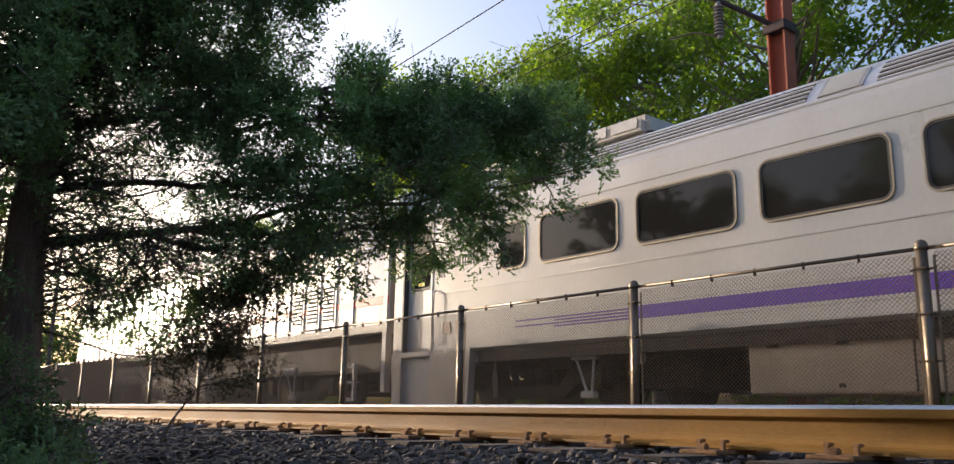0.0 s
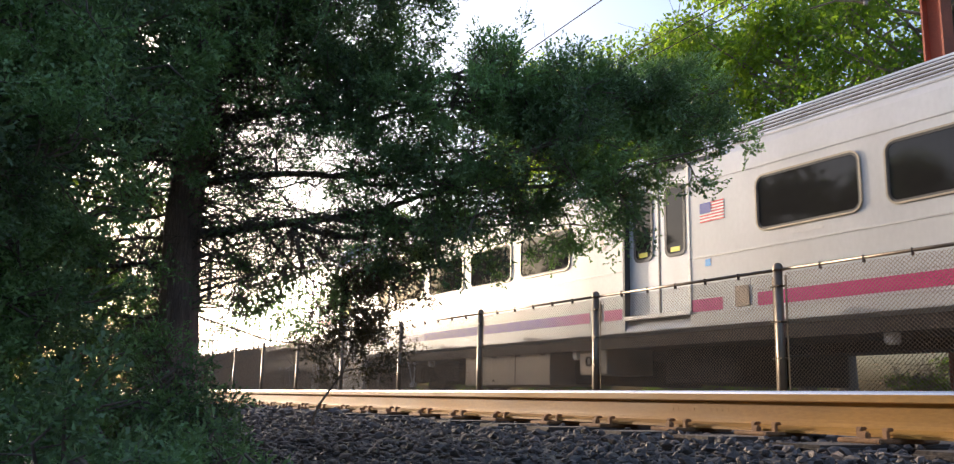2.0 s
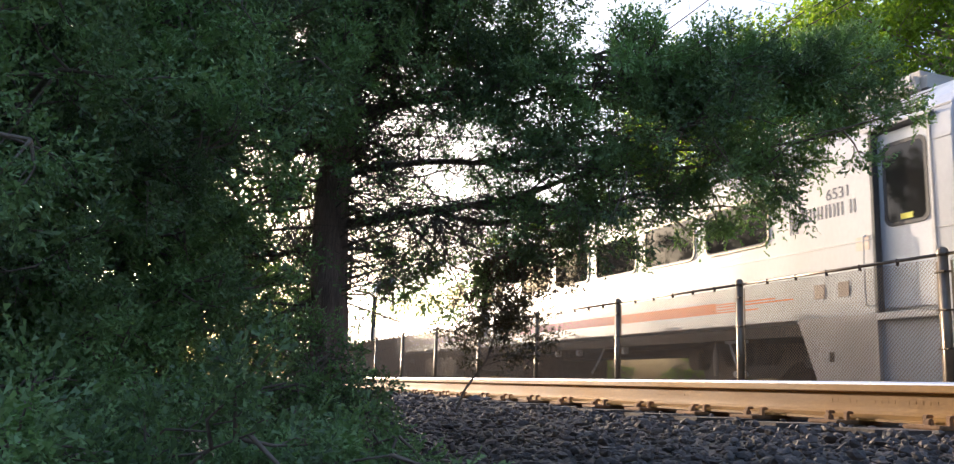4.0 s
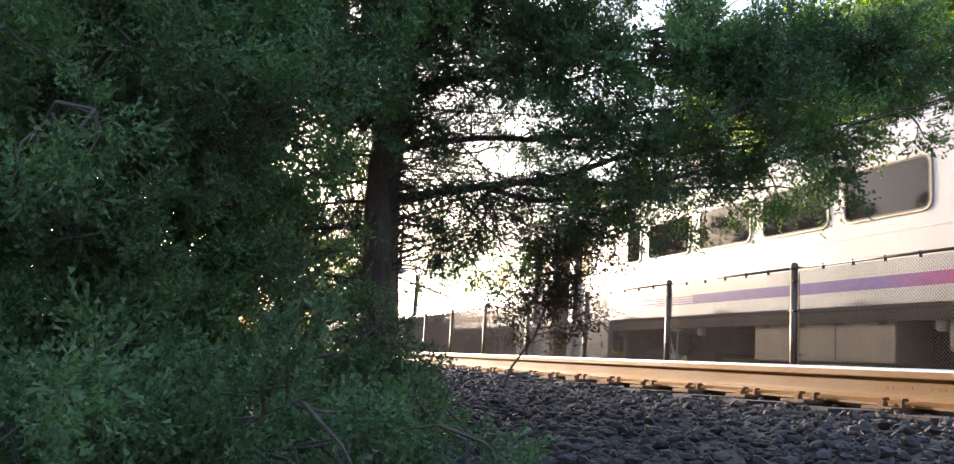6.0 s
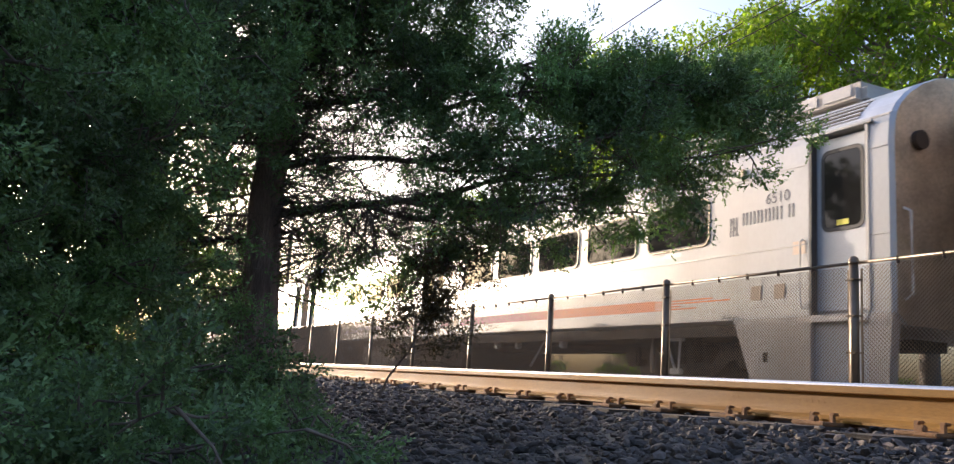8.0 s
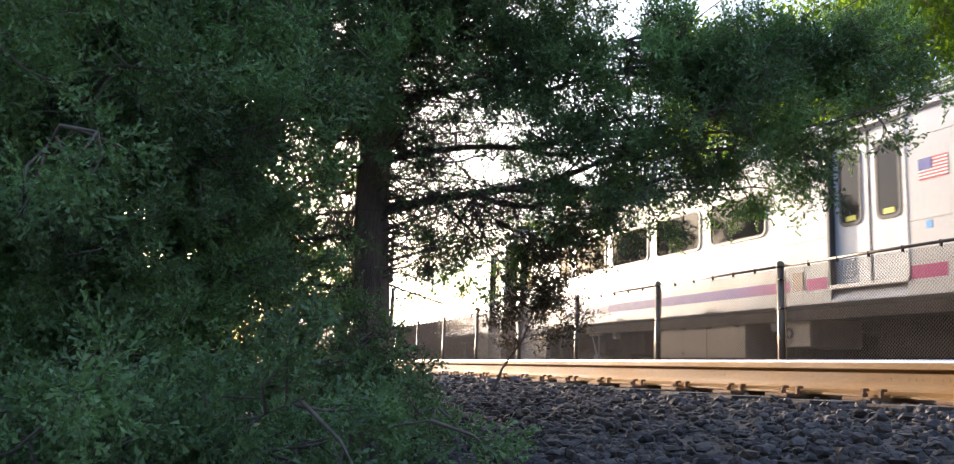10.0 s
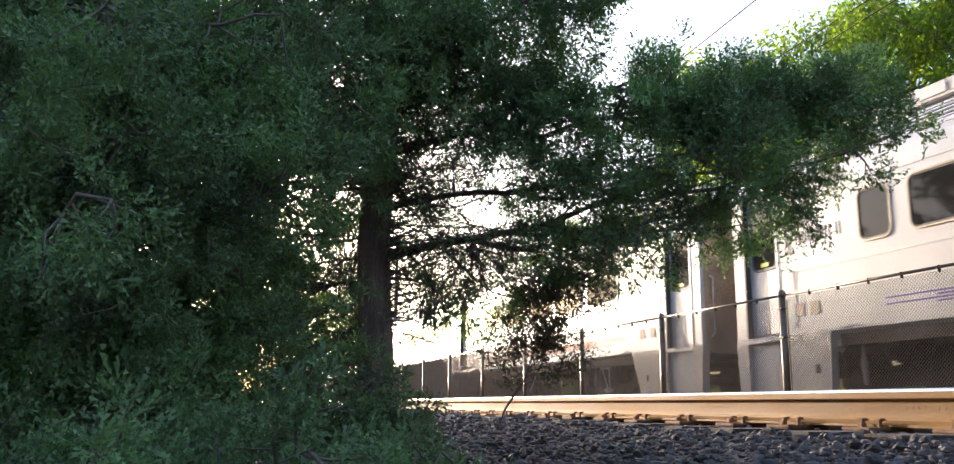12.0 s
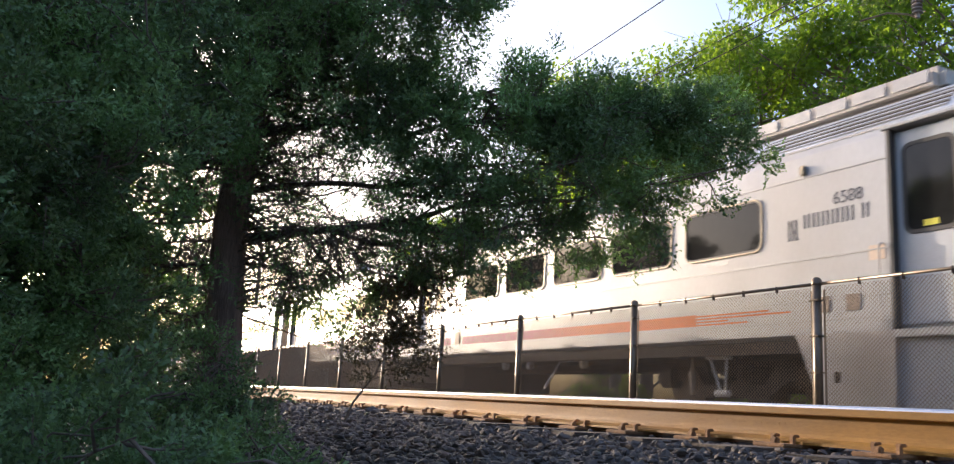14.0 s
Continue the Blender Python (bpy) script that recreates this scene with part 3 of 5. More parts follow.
def bogie(car, u, flip):
    """A truck: side frame, springs, dampers, axle boxes and two wheel sets, which are returned."""
    x = -1.10
    bm = bmesh.new()
    prism(bm, [(u - 1.55, 0.62), (u - 1.45, 0.80), (u - 0.75, 0.80), (u - 0.55, 0.55), (u + 0.55, 0.55), (u + 0.75, 0.80), (u + 1.45, 0.80), (u + 1.55, 0.62), (u + 0.95, 0.60), (u + 0.6, 0.38), (u - 0.6, 0.38), (u - 0.95, 0.60)], "x", x - 0.09, x + 0.09)
    box(bm, -1.0, 1.0, u - 0.25, u + 0.25, 0.5, 0.8, 0.03)
    box(bm, 1.0, 1.18, u - 1.5, u + 1.5, 0.55, 0.8, 0.03)
    fr = part("truck_frame", bm, M_UNDER, car, "dark dirty steel truck frame")
    for du in (-0.16, 0.16):
        bm = bmesh.new()
        cyl(bm, (x - 0.02, u + du, 0.58), (x - 0.02, u + du, 0.98), 0.05, 10)
        for k in range(6):
            cyl(bm, (x - 0.02, u + du, 0.61 + 0.06 * k), (x - 0.02, u + du, 0.64 + 0.06 * k), 0.105, 14)
        part("spring", bm, M_UNDER, fr)
    # bolted bracket over the truck, with its hanging links
    v = u
    u = u - 0.45 if flip > 0 else u + 0.82
    bm = box(bmesh.new(), -1.48, -1.40, u - 1.05, u - 0.60, 0.86, 1.0, 0.01)
    for k in range(4):
        cyl(bm, (-1.50, u - 1.0 + 0.115 * k, 0.93), (-1.47, u - 1.0 + 0.115 * k, 0.93), 0.03, 8)
    part("bracket", bm, M_PALE, fr, "pale bolted bracket")
    for a, b in (((-1.44, u - 0.98, 0.88), (-1.40, u - 0.90, 0.45)), ((-1.44, u - 0.66, 0.88), (-1.40, u - 0.82, 0.45))):
        part("hanger", tube(bmesh.new(), [a, b], 0.018, 6), M_PALE, fr)
    part("hanger_foot", box(bmesh.new(), -1.46, -1.36, u - 0.99, u - 0.74, 0.38, 0.47, 0.02), M_PALE, fr)
    u = v
    part("damper", tube(bmesh.new(), [(-1.40, u + 0.55, 0.96), (-1.40, u + 0.55, 0.66), (-1.40, u + 0.53, 0.40)], [0.022, 0.045, 0.03], 8), M_BOX, fr, "dusty upright damper")
    part("side_lamp_case", box(bmesh.new(), -1.52, -1.42, u - 0.02, u + 0.2, 0.90, 0.98, 0.01), M_PALE, fr)
    part("side_lamp_case", box(bmesh.new(), -1.52, -1.42, u + 0.72, u + 0.95, 0.90, 0.98, 0.01), M_PALE, fr)
    sets = []
    for du in (-1.27, 1.27):
        part("axle_box", box(bmesh.new(), x - 0.17, x + 0.05, u + du - 0.16, u + du + 0.16, 0.50, 0.80, 0.04), M_UNDER, fr)
        ws = new("wheel_set")
        ws.parent = car
        ws.matrix_basis = pose(0, u + du, RAIL_TOP + 0.42)
        for s in (-1, 1):
            bm = cyl(bmesh.new(), (s * 0.70, 0, 0), (s * 0.81, 0, 0), 0.42, 28)
            cyl(bm, (s * 0.685, 0, 0), (s * 0.70, 0, 0), 0.445, 28)
            cyl(bm, (s * 0.81, 0, 0), (s * 0.85, 0, 0), 0.13, 14)
            for k in range(4):
                a = k * math.pi / 2
                cyl(bm, (s * 0.80, 0.27 * math.cos(a), 0.27 * math.sin(a)), (s * 0.816, 0.27 * math.cos(a), 0.27 * math.sin(a)), 0.05, 8)
            part("wheel", bm, M_WHEEL, ws)
        part("axle", cyl(bmesh.new(), (-0.9, 0, 0), (0.9, 0, 0), 0.08, 12), M_WHEEL, ws)
        sets.append(ws)
    return sets


def end_door(car, a, b, outer, skirt_to):
    """The doorway at a car's end: leaf, step well below, sloping skirt."""
    s = 1 if outer > 0 else -1
    door_leaf(car, a + 0.02, b - 0.02, 1.16, 3.22, a + 0.13, b - 0.13, 2.12, 3.05)
    x = -HALF_W
    well = part("step_well", box(bmesh.new(), x + 0.05, x + 0.12, a, b, 0.30, 1.02), M_DOOR, car, "grey panel closing the step well")
    part("step_edge", box(bmesh.new(), x - 0.02, x + 0.12, a - 0.0, b + 0.0, 1.025, 1.11, 0.008), M_PALE, well, "pale edge of the floor over the steps")
    inner = a if s > 0 else b
    far = b if s > 0 else a
    part("skirt", prism(bmesh.new(), [(inner, 1.10), (inner, 0.27), (inner - s * 0.95, 0.27), (inner - s * (1.0 if s > 0 else 1.3), 1.10)], "x", x - 0.012, x + 0.10), M_SKIRT, car, "dusty silver skirt beside the steps")
    part("corner_post", prism(bmesh.new(), [(far, 1.10), (far, 0.27), (far + s * 0.24, 0.27), (outer - s * 0.03, 1.10)], "x", x - 0.012, x + 0.12), M_SKIRT, car, "dusty silver end post")
    for q in (a, b):
        # forward jamb coloured dark for the shadow inside the doorway
        part("door_jamb", box(bmesh.new(), x - 0.012, x + 0.085, q - 0.02, q + 0.02, 1.11, 3.26), M_TRIM if q == b else M_BEAD, car)
    part("door_hood", box(bmesh.new(), x - 0.03, x + 0.02, a - 0.08, b + 0.08, 3.255, 3.285, 0.006), M_BEAD, car)
    part("skirt_mark", box(bmesh.new(), x - 0.016, x - 0.008, inner - s * 0.72 - 0.04, inner - s * 0.72 + 0.04, 0.56, 0.68), M_UNDER, car)
    part("grab_rail", tube(bmesh.new(), [(x - 0.01, inner - s * 0.12, 1.2), (x - 0.05, inner - s * 0.12, 1.23), (x - 0.05, inner - s * 0.12, 2.0), (x - 0.01, inner - s * 0.12, 2.03)], 0.014, 6), M_PALE, car)


def coach(number, label):
    car = empty("coach", pose(TRAIN_X, 0, 0), label, "train car", "coaches of the train")
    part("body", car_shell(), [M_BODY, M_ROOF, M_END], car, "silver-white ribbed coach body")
    x = -HALF_W
    # underside, trucks and equipment cases
    part("underframe", box(bmesh.new(), -1.25, 1.25, BACK + 1.6, FRONT - 1.6, 0.93, 0.985), M_UNDER, car)
    part("center_sill", box(bmesh.new(), -0.3, 0.3, BACK + 0.8, FRONT - 0.8, 0.80, 0.93), M_UNDER, car)
    part("side_sill", box(bmesh.new(), x + 0.06, x + 0.16, BACK + 2.2, FRONT - 2.2, 0.90, 1.06), M_UNDER, car)
    sets = bogie(car, 9.05, 1) + bogie(car, -9.05, -1)
    case = part("battery_case", box(bmesh.new(), x + 0.10, -0.5, 2.6, 5.35, 0.40, 0.95, 0.015), M_BOX, car, "large dusty tan equipment case")
    for u in (2.8, 3.55, 4.3, 5.05):
        part("hinge", box(bmesh.new(), x + 0.075, x + 0.11, u - 0.06, u + 0.06, 0.87, 0.945), M_UNDER, case)
    part("seam", box(bmesh.new(), x + 0.094, x + 0.104, 3.62, 3.64, 0.42, 0.93), M_UNDER, case)
    part("latch", box(bmesh.new(), x + 0.085, x + 0.11, 4.3, 4.36, 0.46, 0.50), M_UNDER, case)
    case2 = part("control_case", box(bmesh.new(), x + 0.12, -0.6, 1.2, 1.86, 0.55, 0.96, 0.015), M_BOX, car, "square tan case with a round gauge")
    bm = bmesh.new()
    ring(bm, [(1.62 + 0.075 * math.cos(a), 0.74 + 0.075 * math.sin(a)) for a in [k * math.pi / 10 for k in range(20)]], [(1.62 + 0.052 * math.cos(a), 0.74 + 0.052 * math.sin(a)) for a in [k * math.pi / 10 for k in range(20)]], x + 0.10, x + 0.125)
    part("gauge_ring", bm, M_UNDER, case2)
    for u0, u1, z0 in ((-0.9, 0.4, 0.42), (1.9, 2.5, 0.42), (6.3, 7.3, 0.5)):
        part("dark_case", box(bmesh.new(), -1.1, 1.1, u0, u1, z0, 0.90, 0.02), M_UNDER, car)
    part("air_pipe", tube(bmesh.new(), [(-1.42, -6.6, 0.93), (-1.42, -5.2, 0.90), (-1.40, -5.0, 0.72), (-1.40, -4.7, 0.45)], 0.022, 6), M_PALE, car, "pale brake pipe under the floor")
    for u in (-4.2, -3.3, -5.9, 2.0, 6.9):
        part("valve", box(bmesh.new(), -1.47, -1.36, u - 0.07, u + 0.07, 0.78, 0.92, 0.02), M_PALE, car)
    # windows: five behind the middle doors, four and a narrow one ahead of them
    for k in range(4):
        window(car, 1.96 + 1.70 * k, 3.32 + 1.70 * k, 2.185, 2.805, x)
    window(car, 8.76, 9.25, 2.185, 2.805, x, "narrow_window")
    for k in range(5):
        window(car, -3.17 - 1.70 * k, -1.81 - 1.70 * k, 2.185, 2.805, x)
    # beads, seams and the painted stripe
    for z, h in ((1.965, 0.016), (2.945, 0.012), (1.475, 0.010), (1.245, 0.010), (3.31, 0.02)):
        xx = -side_x(z)
        for a, b in ((DOORS[0][1] + 0.02, FRONT - 0.06), (0.66, DOORS[0][0] - 0.02), (DOORS[2][1] + 0.02, -0.66), (BACK + 0.06, DOORS[2][0] - 0.02)):
            part("bead", box(bmesh.new(), xx - 0.007, xx + 0.004, a, b, z, z + h), M_BEAD, car)
    for u0, u1 in ((-8.8, -1.75), (-1.2, -0.68), (0.70, 1.10), (1.45, 6.9)):
        decal(car, "stripe", u0, u1, 1.29, 1.445, M_STRIPE)
    for k in range(4):
        z = 1.292 + 0.039 * k
        decal(car, "stripe_streak", 6.9, 7.5 + 0.38 * ((k * 2 + 1) % 4) + 0.3, z, z + 0.020, M_STRIPE)
        decal(car, "stripe_streak", -9.0 - 0.34 * ((k * 3 + 1) % 4) - 0.4, -8.8, z, z + 0.020, M_STRIPE)
    for u in (-1.52, 1.27):
        part("side_hatch", box(bmesh.new(), x - 0.012, x + 0.004, u - 0.11, u + 0.11, 1.30, 1.55, 0.004), M_HATCH, car, "small brown hatch in the side")
    for u in (10.2, 10.5, -10.9, -11.3):
        part("side_hatch", box(bmesh.new(), x - 0.010, x + 0.004, u - 0.09, u + 0.09, 1.34, 1.52, 0.004), M_HATCH, car)
    # middle doors
    for u0, u1 in ((-0.625, -0.012), (0.012, 0.625)):
        m = (u0 + u1) / 2
        door_leaf(car, u0, u1, 1.34, 3.25, m - 0.17, m + 0.17, 2.10, 3.02)
    part("door_threshold", box(bmesh.new(), x - 0.02, x + 0.085, -0.66, 0.66, 1.27, 1.325, 0.006), M_PALE, car)
    part("door_hood", box(bmesh.new(), x - 0.035, x + 0.02, -1.25, 0.72, 3.275, 3.305, 0.006), M_BEAD, car)
    part("door_seal", box(bmesh.new(), x + 0.068, x + 0.08, -0.012, 0.012, 1.34, 3.25), M_TRIM, car)
    for q in (-0.65, 0.65):
        # dark colour on the forward jamb paints the recess's shadow band
        part("door_jamb", box(bmesh.new(), x - 0.010, x + 0.085, q - 0.02, q + 0.02, 1.30, 3.27), M_TRIM if q > 0 else M_PALE, car)
    # flag: thirteen stripes and a canton
    u1, u0, z0, z1 = -0.86, -1.27, 2.415, 2.665
    flag = decal(car, "flag_decal", u0, u1, z0, z1, M_WHITE, 0.004, "small flag decal with red and white stripes")
    h = (z1 - z0) / 13
    for k in range(0, 13, 2):
        part("flag_stripe", box(bmesh.new(), x - 0.006, x, u0, u1, z0 + k * h, z0 + (k + 1) * h), M_RED, flag)
    part("flag_canton", box(bmesh.new(), x - 0.008, x, u1 - 0.19, u1, z0 + 6 * h, z1), M_BLUE, flag)
    decal(car, "access_sign", -1.02, -0.93, 1.85, 1.94, M_CYAN, 0.004, "light blue square access sign")
    bm = prism(bmesh.new(), [(1.15 + 0.155 * math.cos(k * math.pi / 14), 2.50 + 0.155 * math.sin(k * math.pi / 14)) for k in range(28)], "x", x - 0.003, x + 0.004)
    seal = part("round_seal", bm, M_WHITE, car, "round pale seal with a tan device")
    bm = ring(bmesh.new(), [(1.15 + 0.155 * math.cos(k * math.pi / 14), 2.50 + 0.155 * math.sin(k * math.pi / 14)) for k in range(28)], [(1.15 + 0.135 * math.cos(k * math.pi / 14), 2.50 + 0.135 * math.sin(k * math.pi / 14)) for k in range(28)], x - 0.005, x)
    part("seal_rim", bm, M_TAN, seal)
    part("seal_device", prism(bmesh.new(), rounded(1.09, 1.21, 2.41, 2.58, 0.05), "x", x - 0.005, x), M_TAN, seal)
    # numbers, emblem, notices
    for u in (10.76, -10.38):
        emblem(car, u, 2.34)
        lettering(car, number, u if u > 0 else u - 0.68, 2.56, 0.205, M_INK)
        part("marker_lamp", box(bmesh.new(), x - 0.05, x + 0.004, u - 0.32, u - 0.24, 2.98, 3.10, 0.012), M_RIM, car, "small brass marker lamp")
    decal(car, "notice", -11.72, -11.52, 1.86, 2.02, M_TAN)
    for u in (7.7, 2.6, -2.5, -5.9, -9.2):
        decal(car, "notice", u - 0.2, u + 0.2, 2.06, 2.12, M_BEAD, 0.002)
    end_door(car, DOORS[0][0], DOORS[0][1], FRONT, 0)
    end_door(car, DOORS[2][0], DOORS[2][1], BACK, 0)
    # ends: diaphragm, lamp, hand rails
    for s, e in ((1, FRONT), (-1, BACK)):
        d = part("diaphragm", box(bmesh.new(), -0.55, 0.55, e, e + s * 0.16, 1.15, 3.35, 0.04), M_END, car, "dirty gangway diaphragm with a warm reflection tint")
        part("face_plate", ring(bmesh.new(), rounded(-0.6, 0.6, 1.1, 3.4, 0.1), rounded(-0.42, 0.42, 1.3, 3.2, 0.06), 0, 0.05), M_SKIRT, d).matrix_basis = pose(0, e + s * 0.18, 0, 0, 0, 90)
        part("end_handrail", tube(bmesh.new(), [(-1.45, e + s * 0.01, 1.25), (-1.45, e + s * 0.10, 1.3), (-1.45, e + s * 0.10, 2.2), (-1.45, e + s * 0.01, 2.25)], 0.018, 6), M_PALE, car)
        part("end_lamp", cyl(bmesh.new(), (-1.2, e, 3.05), (-1.2, e + s * 0.07, 3.05), 0.11, 14), M_UNDER, car)
        part("coupler", box(bmesh.new(), -0.12, 0.12, e - 0.3 * s, e + s * 0.12, 0.75, 1.0, 0.03), M_UNDER, car)
    # roof: flutes along the shoulder, grilles, and the raised cases near the ends
    for a, b in ((BACK + 0.5, -9.85), (-9.05, -3.2), (-3.2, 3.75), (4.5, 9.6), (9.7, FRONT - 0.4)):
        for z in (3.385, 3.445, 3.515, 3.585, 3.655):
            xx = -side_x(z)
            part("roof_flute", tube(bmesh.new(), [(xx - 0.004, a, z), (xx - 0.004, b, z)], 0.016, 6), M_ROOF, car)
        # dark strips between the flutes paint the shade of the grooves
        for z in (3.415, 3.48, 3.55, 3.62):
            xx = -side_x(z)
            part("groove_shade", box(bmesh.new(), xx - 0.013, xx + 0.004, a, b, z - 0.008, z + 0.008), M_UNDER, car)
    for u in (4.13, -9.43):
        g = bmesh.new()
        xa, xb = -side_x(3.37), -side_x(3.62)
        nrm = Vector((-(3.62 - 3.37), 0, -(xb - xa))).normalized()
        nrm = Vector((-abs(nrm.x), 0, abs(nrm.z)))
        vs = [Vector((xa, u - 0.24, 3.37)), Vector((xa, u + 0.24, 3.37)), Vector((xb, u + 0.24, 3.62)), Vector((xb, u - 0.24, 3.62))]
        lo, hi = [g.verts.new(v) for v in vs], [g.verts.new(v + nrm * 0.02) for v in vs]
        g.faces.new(hi), g.faces.new(lo[::-1])
        for i in range(4):
            g.faces.new((lo[i], lo[(i + 1) % 4], hi[(i + 1) % 4], hi[i]))
        gr = part("roof_grille", g, M_BEAD, car, "grey louvred grille on the roof shoulder")
        for k in range(9):
            f = (k + 0.5) / 9
            p = vs[0].lerp(vs[3], f) + nrm * 0.022
            part("slat", box(bmesh.new(), p.x - 0.006, p.x + 0.006, u - 0.20, u + 0.20, p.z - 0.006, p.z + 0.006), M_DOOR, gr)
    for u0, u1 in ((-12.0, -8.3), (7.1, 10.9)):
        rc = part("roof_case", box(bmesh.new(), -0.95, 0.95, u0, u1, 3.80, 4.13, 0.09), M_CASE, car, "raised beige air-conditioning case on the roof")
        for k in range(int((u1 - u0) / 0.55)):
            part("roof_vent", box(bmesh.new(), -0.965, -0.945, u0 + 0.15 + 0.55 * k, u0 + 0.6 + 0.55 * k, 3.93, 4.08), M_BEAD, rc)
    return car, sets


def locomotive():
    """The engine ahead of the coaches: ribbed and louvred silver sides, dark blue end."""
    lo = empty("locomotive", pose(TRAIN_X, 0, 0), "silver locomotive with ribbed louvred side and blue end", "locomotive")
    x = -1.52
    L0, L1 = -9.6, 9.6
    out = [(-1.52, 1.62), (-1.52, 3.5), (-1.3, 3.9), (-0.8, 4.15), (0.8, 4.15), (1.3, 3.9), (1.52, 3.5), (1.52, 1.62)]
    part("body", prism(bmesh.new(), out, "y", L0, L1), M_BODY, lo, "silver locomotive body")
    part("sill", box(bmesh.new(), x - 0.03, 1.55, L0, L1, 1.50, 1.64, 0.01), M_PALE, lo)
    part("underframe", box(bmesh.new(), -1.3, 1.3, L0 + 0.2, L1 - 0.2, 0.85, 1.50), M_UNDER, lo)
    part("blue_panel", box(bmesh.new(), x - 0.006, x + 0.01, L0 + 0.10, L0 + 1.05, 2.12, 3.45), M_NAVY, lo, "dark blue end panel")
    part("red_stripe", box(bmesh.new(), x - 0.007, x + 0.01, L0 + 0.02, L0 + 1.15, 1.98, 2.115), M_RED, lo)
    part("orange_stripe", box(bmesh.new(), x - 0.005, x + 0.01, L0 + 1.15, L1 - 1, 1.99, 2.11), M_ORANGE, lo)
    u = L0 + 1.15
    k = 0
    while u < L1 - 1.0:
        part("rib", box(bmesh.new(), x - 0.022, x + 0.02, u, u + 0.05, 1.65, 3.48, 0.008), M_BODY if k % 4 else M_BEAD, lo)
        if k % 6 in (1, 2, 3):
            p = part("louvre_panel", box(bmesh.new(), x - 0.012, x + 0.01, u + 0.12, u + 0.52, 1.78, 2.55, 0.004), M_BODY, lo)
            for q in range(9):
                part("louvre", box(bmesh.new(), x - 0.03, x, u + 0.16, u + 0.48, 1.83 + 0.075 * q, 1.855 + 0.075 * q), M_UNDER, p)
        u += 0.62
        k += 1
    for s, e in ((-1, L0), (1, L1)):
        part("end_post", box(bmesh.new(), x - 0.02, x + 0.1, e - 0.1 * s - 0.06, e - 0.1 * s + 0.06, 0.5, 3.5), M_PALE, lo)
        part("step_frame", ring(bmesh.new(), rounded(e - s * 1.2 - 0.2, e - s * 1.2 + 0.2, 0.35, 1.0, 0.03), rounded(e - s * 1.2 - 0.14, e - s * 1.2 + 0.14, 0.41, 0.94, 0.02), x - 0.03, x + 0.03), M_PALE, lo, "pale step frame")
        part("step", box(bmesh.new(), x - 0.06, x + 0.1, e - s * 1.2 - 0.18, e - s * 1.2 + 0.18, 0.66, 0.70), M_PALE, lo)
    for u0, u1 in ((-1.6, 1.7), (2.0, 3.1)):
        part("fuel_tank", box(bmesh.new(), -1.4, 1.4, u0, u1, 0.40, 0.95, 0.08), M_SKIRT, lo)
    part("roof_pod", box(bmesh.new(), -0.8, 0.8, -5, 5, 4.1, 4.35, 0.06), M_ROOF, lo)
    return lo, bogie(lo, 6.0, 1) + bogie(lo, -6.0, -1)


NUMBERS = ("6531", "6510", "6560", "6588", "6568")
COACHES = []
for i, num in enumerate(NUMBERS):
    COACHES.append(coach(num, "silver-white commuter coach with a violet to orange stripe"))
LOCO = locomotive()


# how far the driver's uneven throttle puts the train ahead of an even pull
SURGE = ((0.0, 0.12), (0.5, 0.10), (1.0, 0.01), (1.5, -0.01), (2.0, -0.06), (2.5, -0.06), (3.0, -0.02), (3.5, -0.03), (4.0, 0.01), (5.2, 0.06), (6.5, 0.10), (7.5, 0.06), (8.0, -0.13), (8.5, -0.16), (9.0, -0.13), (10.2, -0.16), (11.5, -0.19), (12.0, -0.22), (12.5, -0.23), (13.0, -0.14), (13.5, -0.06), (14.0, -0.10))


def train_y(t):
    """How far the middle doors of the first coach have come: the train gathers speed."""
    lag = float(np.interp(t, [a for a, _ in SURGE], [b for _, b in SURGE]))
    return -0.1412 + 4.1373 * t + 0.19122 * t * t + lag


def motions():
    times = [i * 0.5 for i in range(29)]
    for i, (car, sets) in enumerate(COACHES):
        walk(car, [(t, pose(TRAIN_X, train_y(t) - i * CAR_PITCH, 0)) for t in times])
    walk(LOCO[0], [(t, pose(TRAIN_X, train_y(t) + 21.85, 0)) for t in times])
    # wheels roll on the rail, keyed at short steps
    fine = [i / 15.0 for i in range(211)]
    for car, sets in COACHES + [LOCO]:
        for ws in sets:
            y, z = ws.location.y, ws.location.z
            walk(ws, [(t, pose(0, y, z, -math.degrees(train_y(t) / 0.42) % 360)) for t in fine])


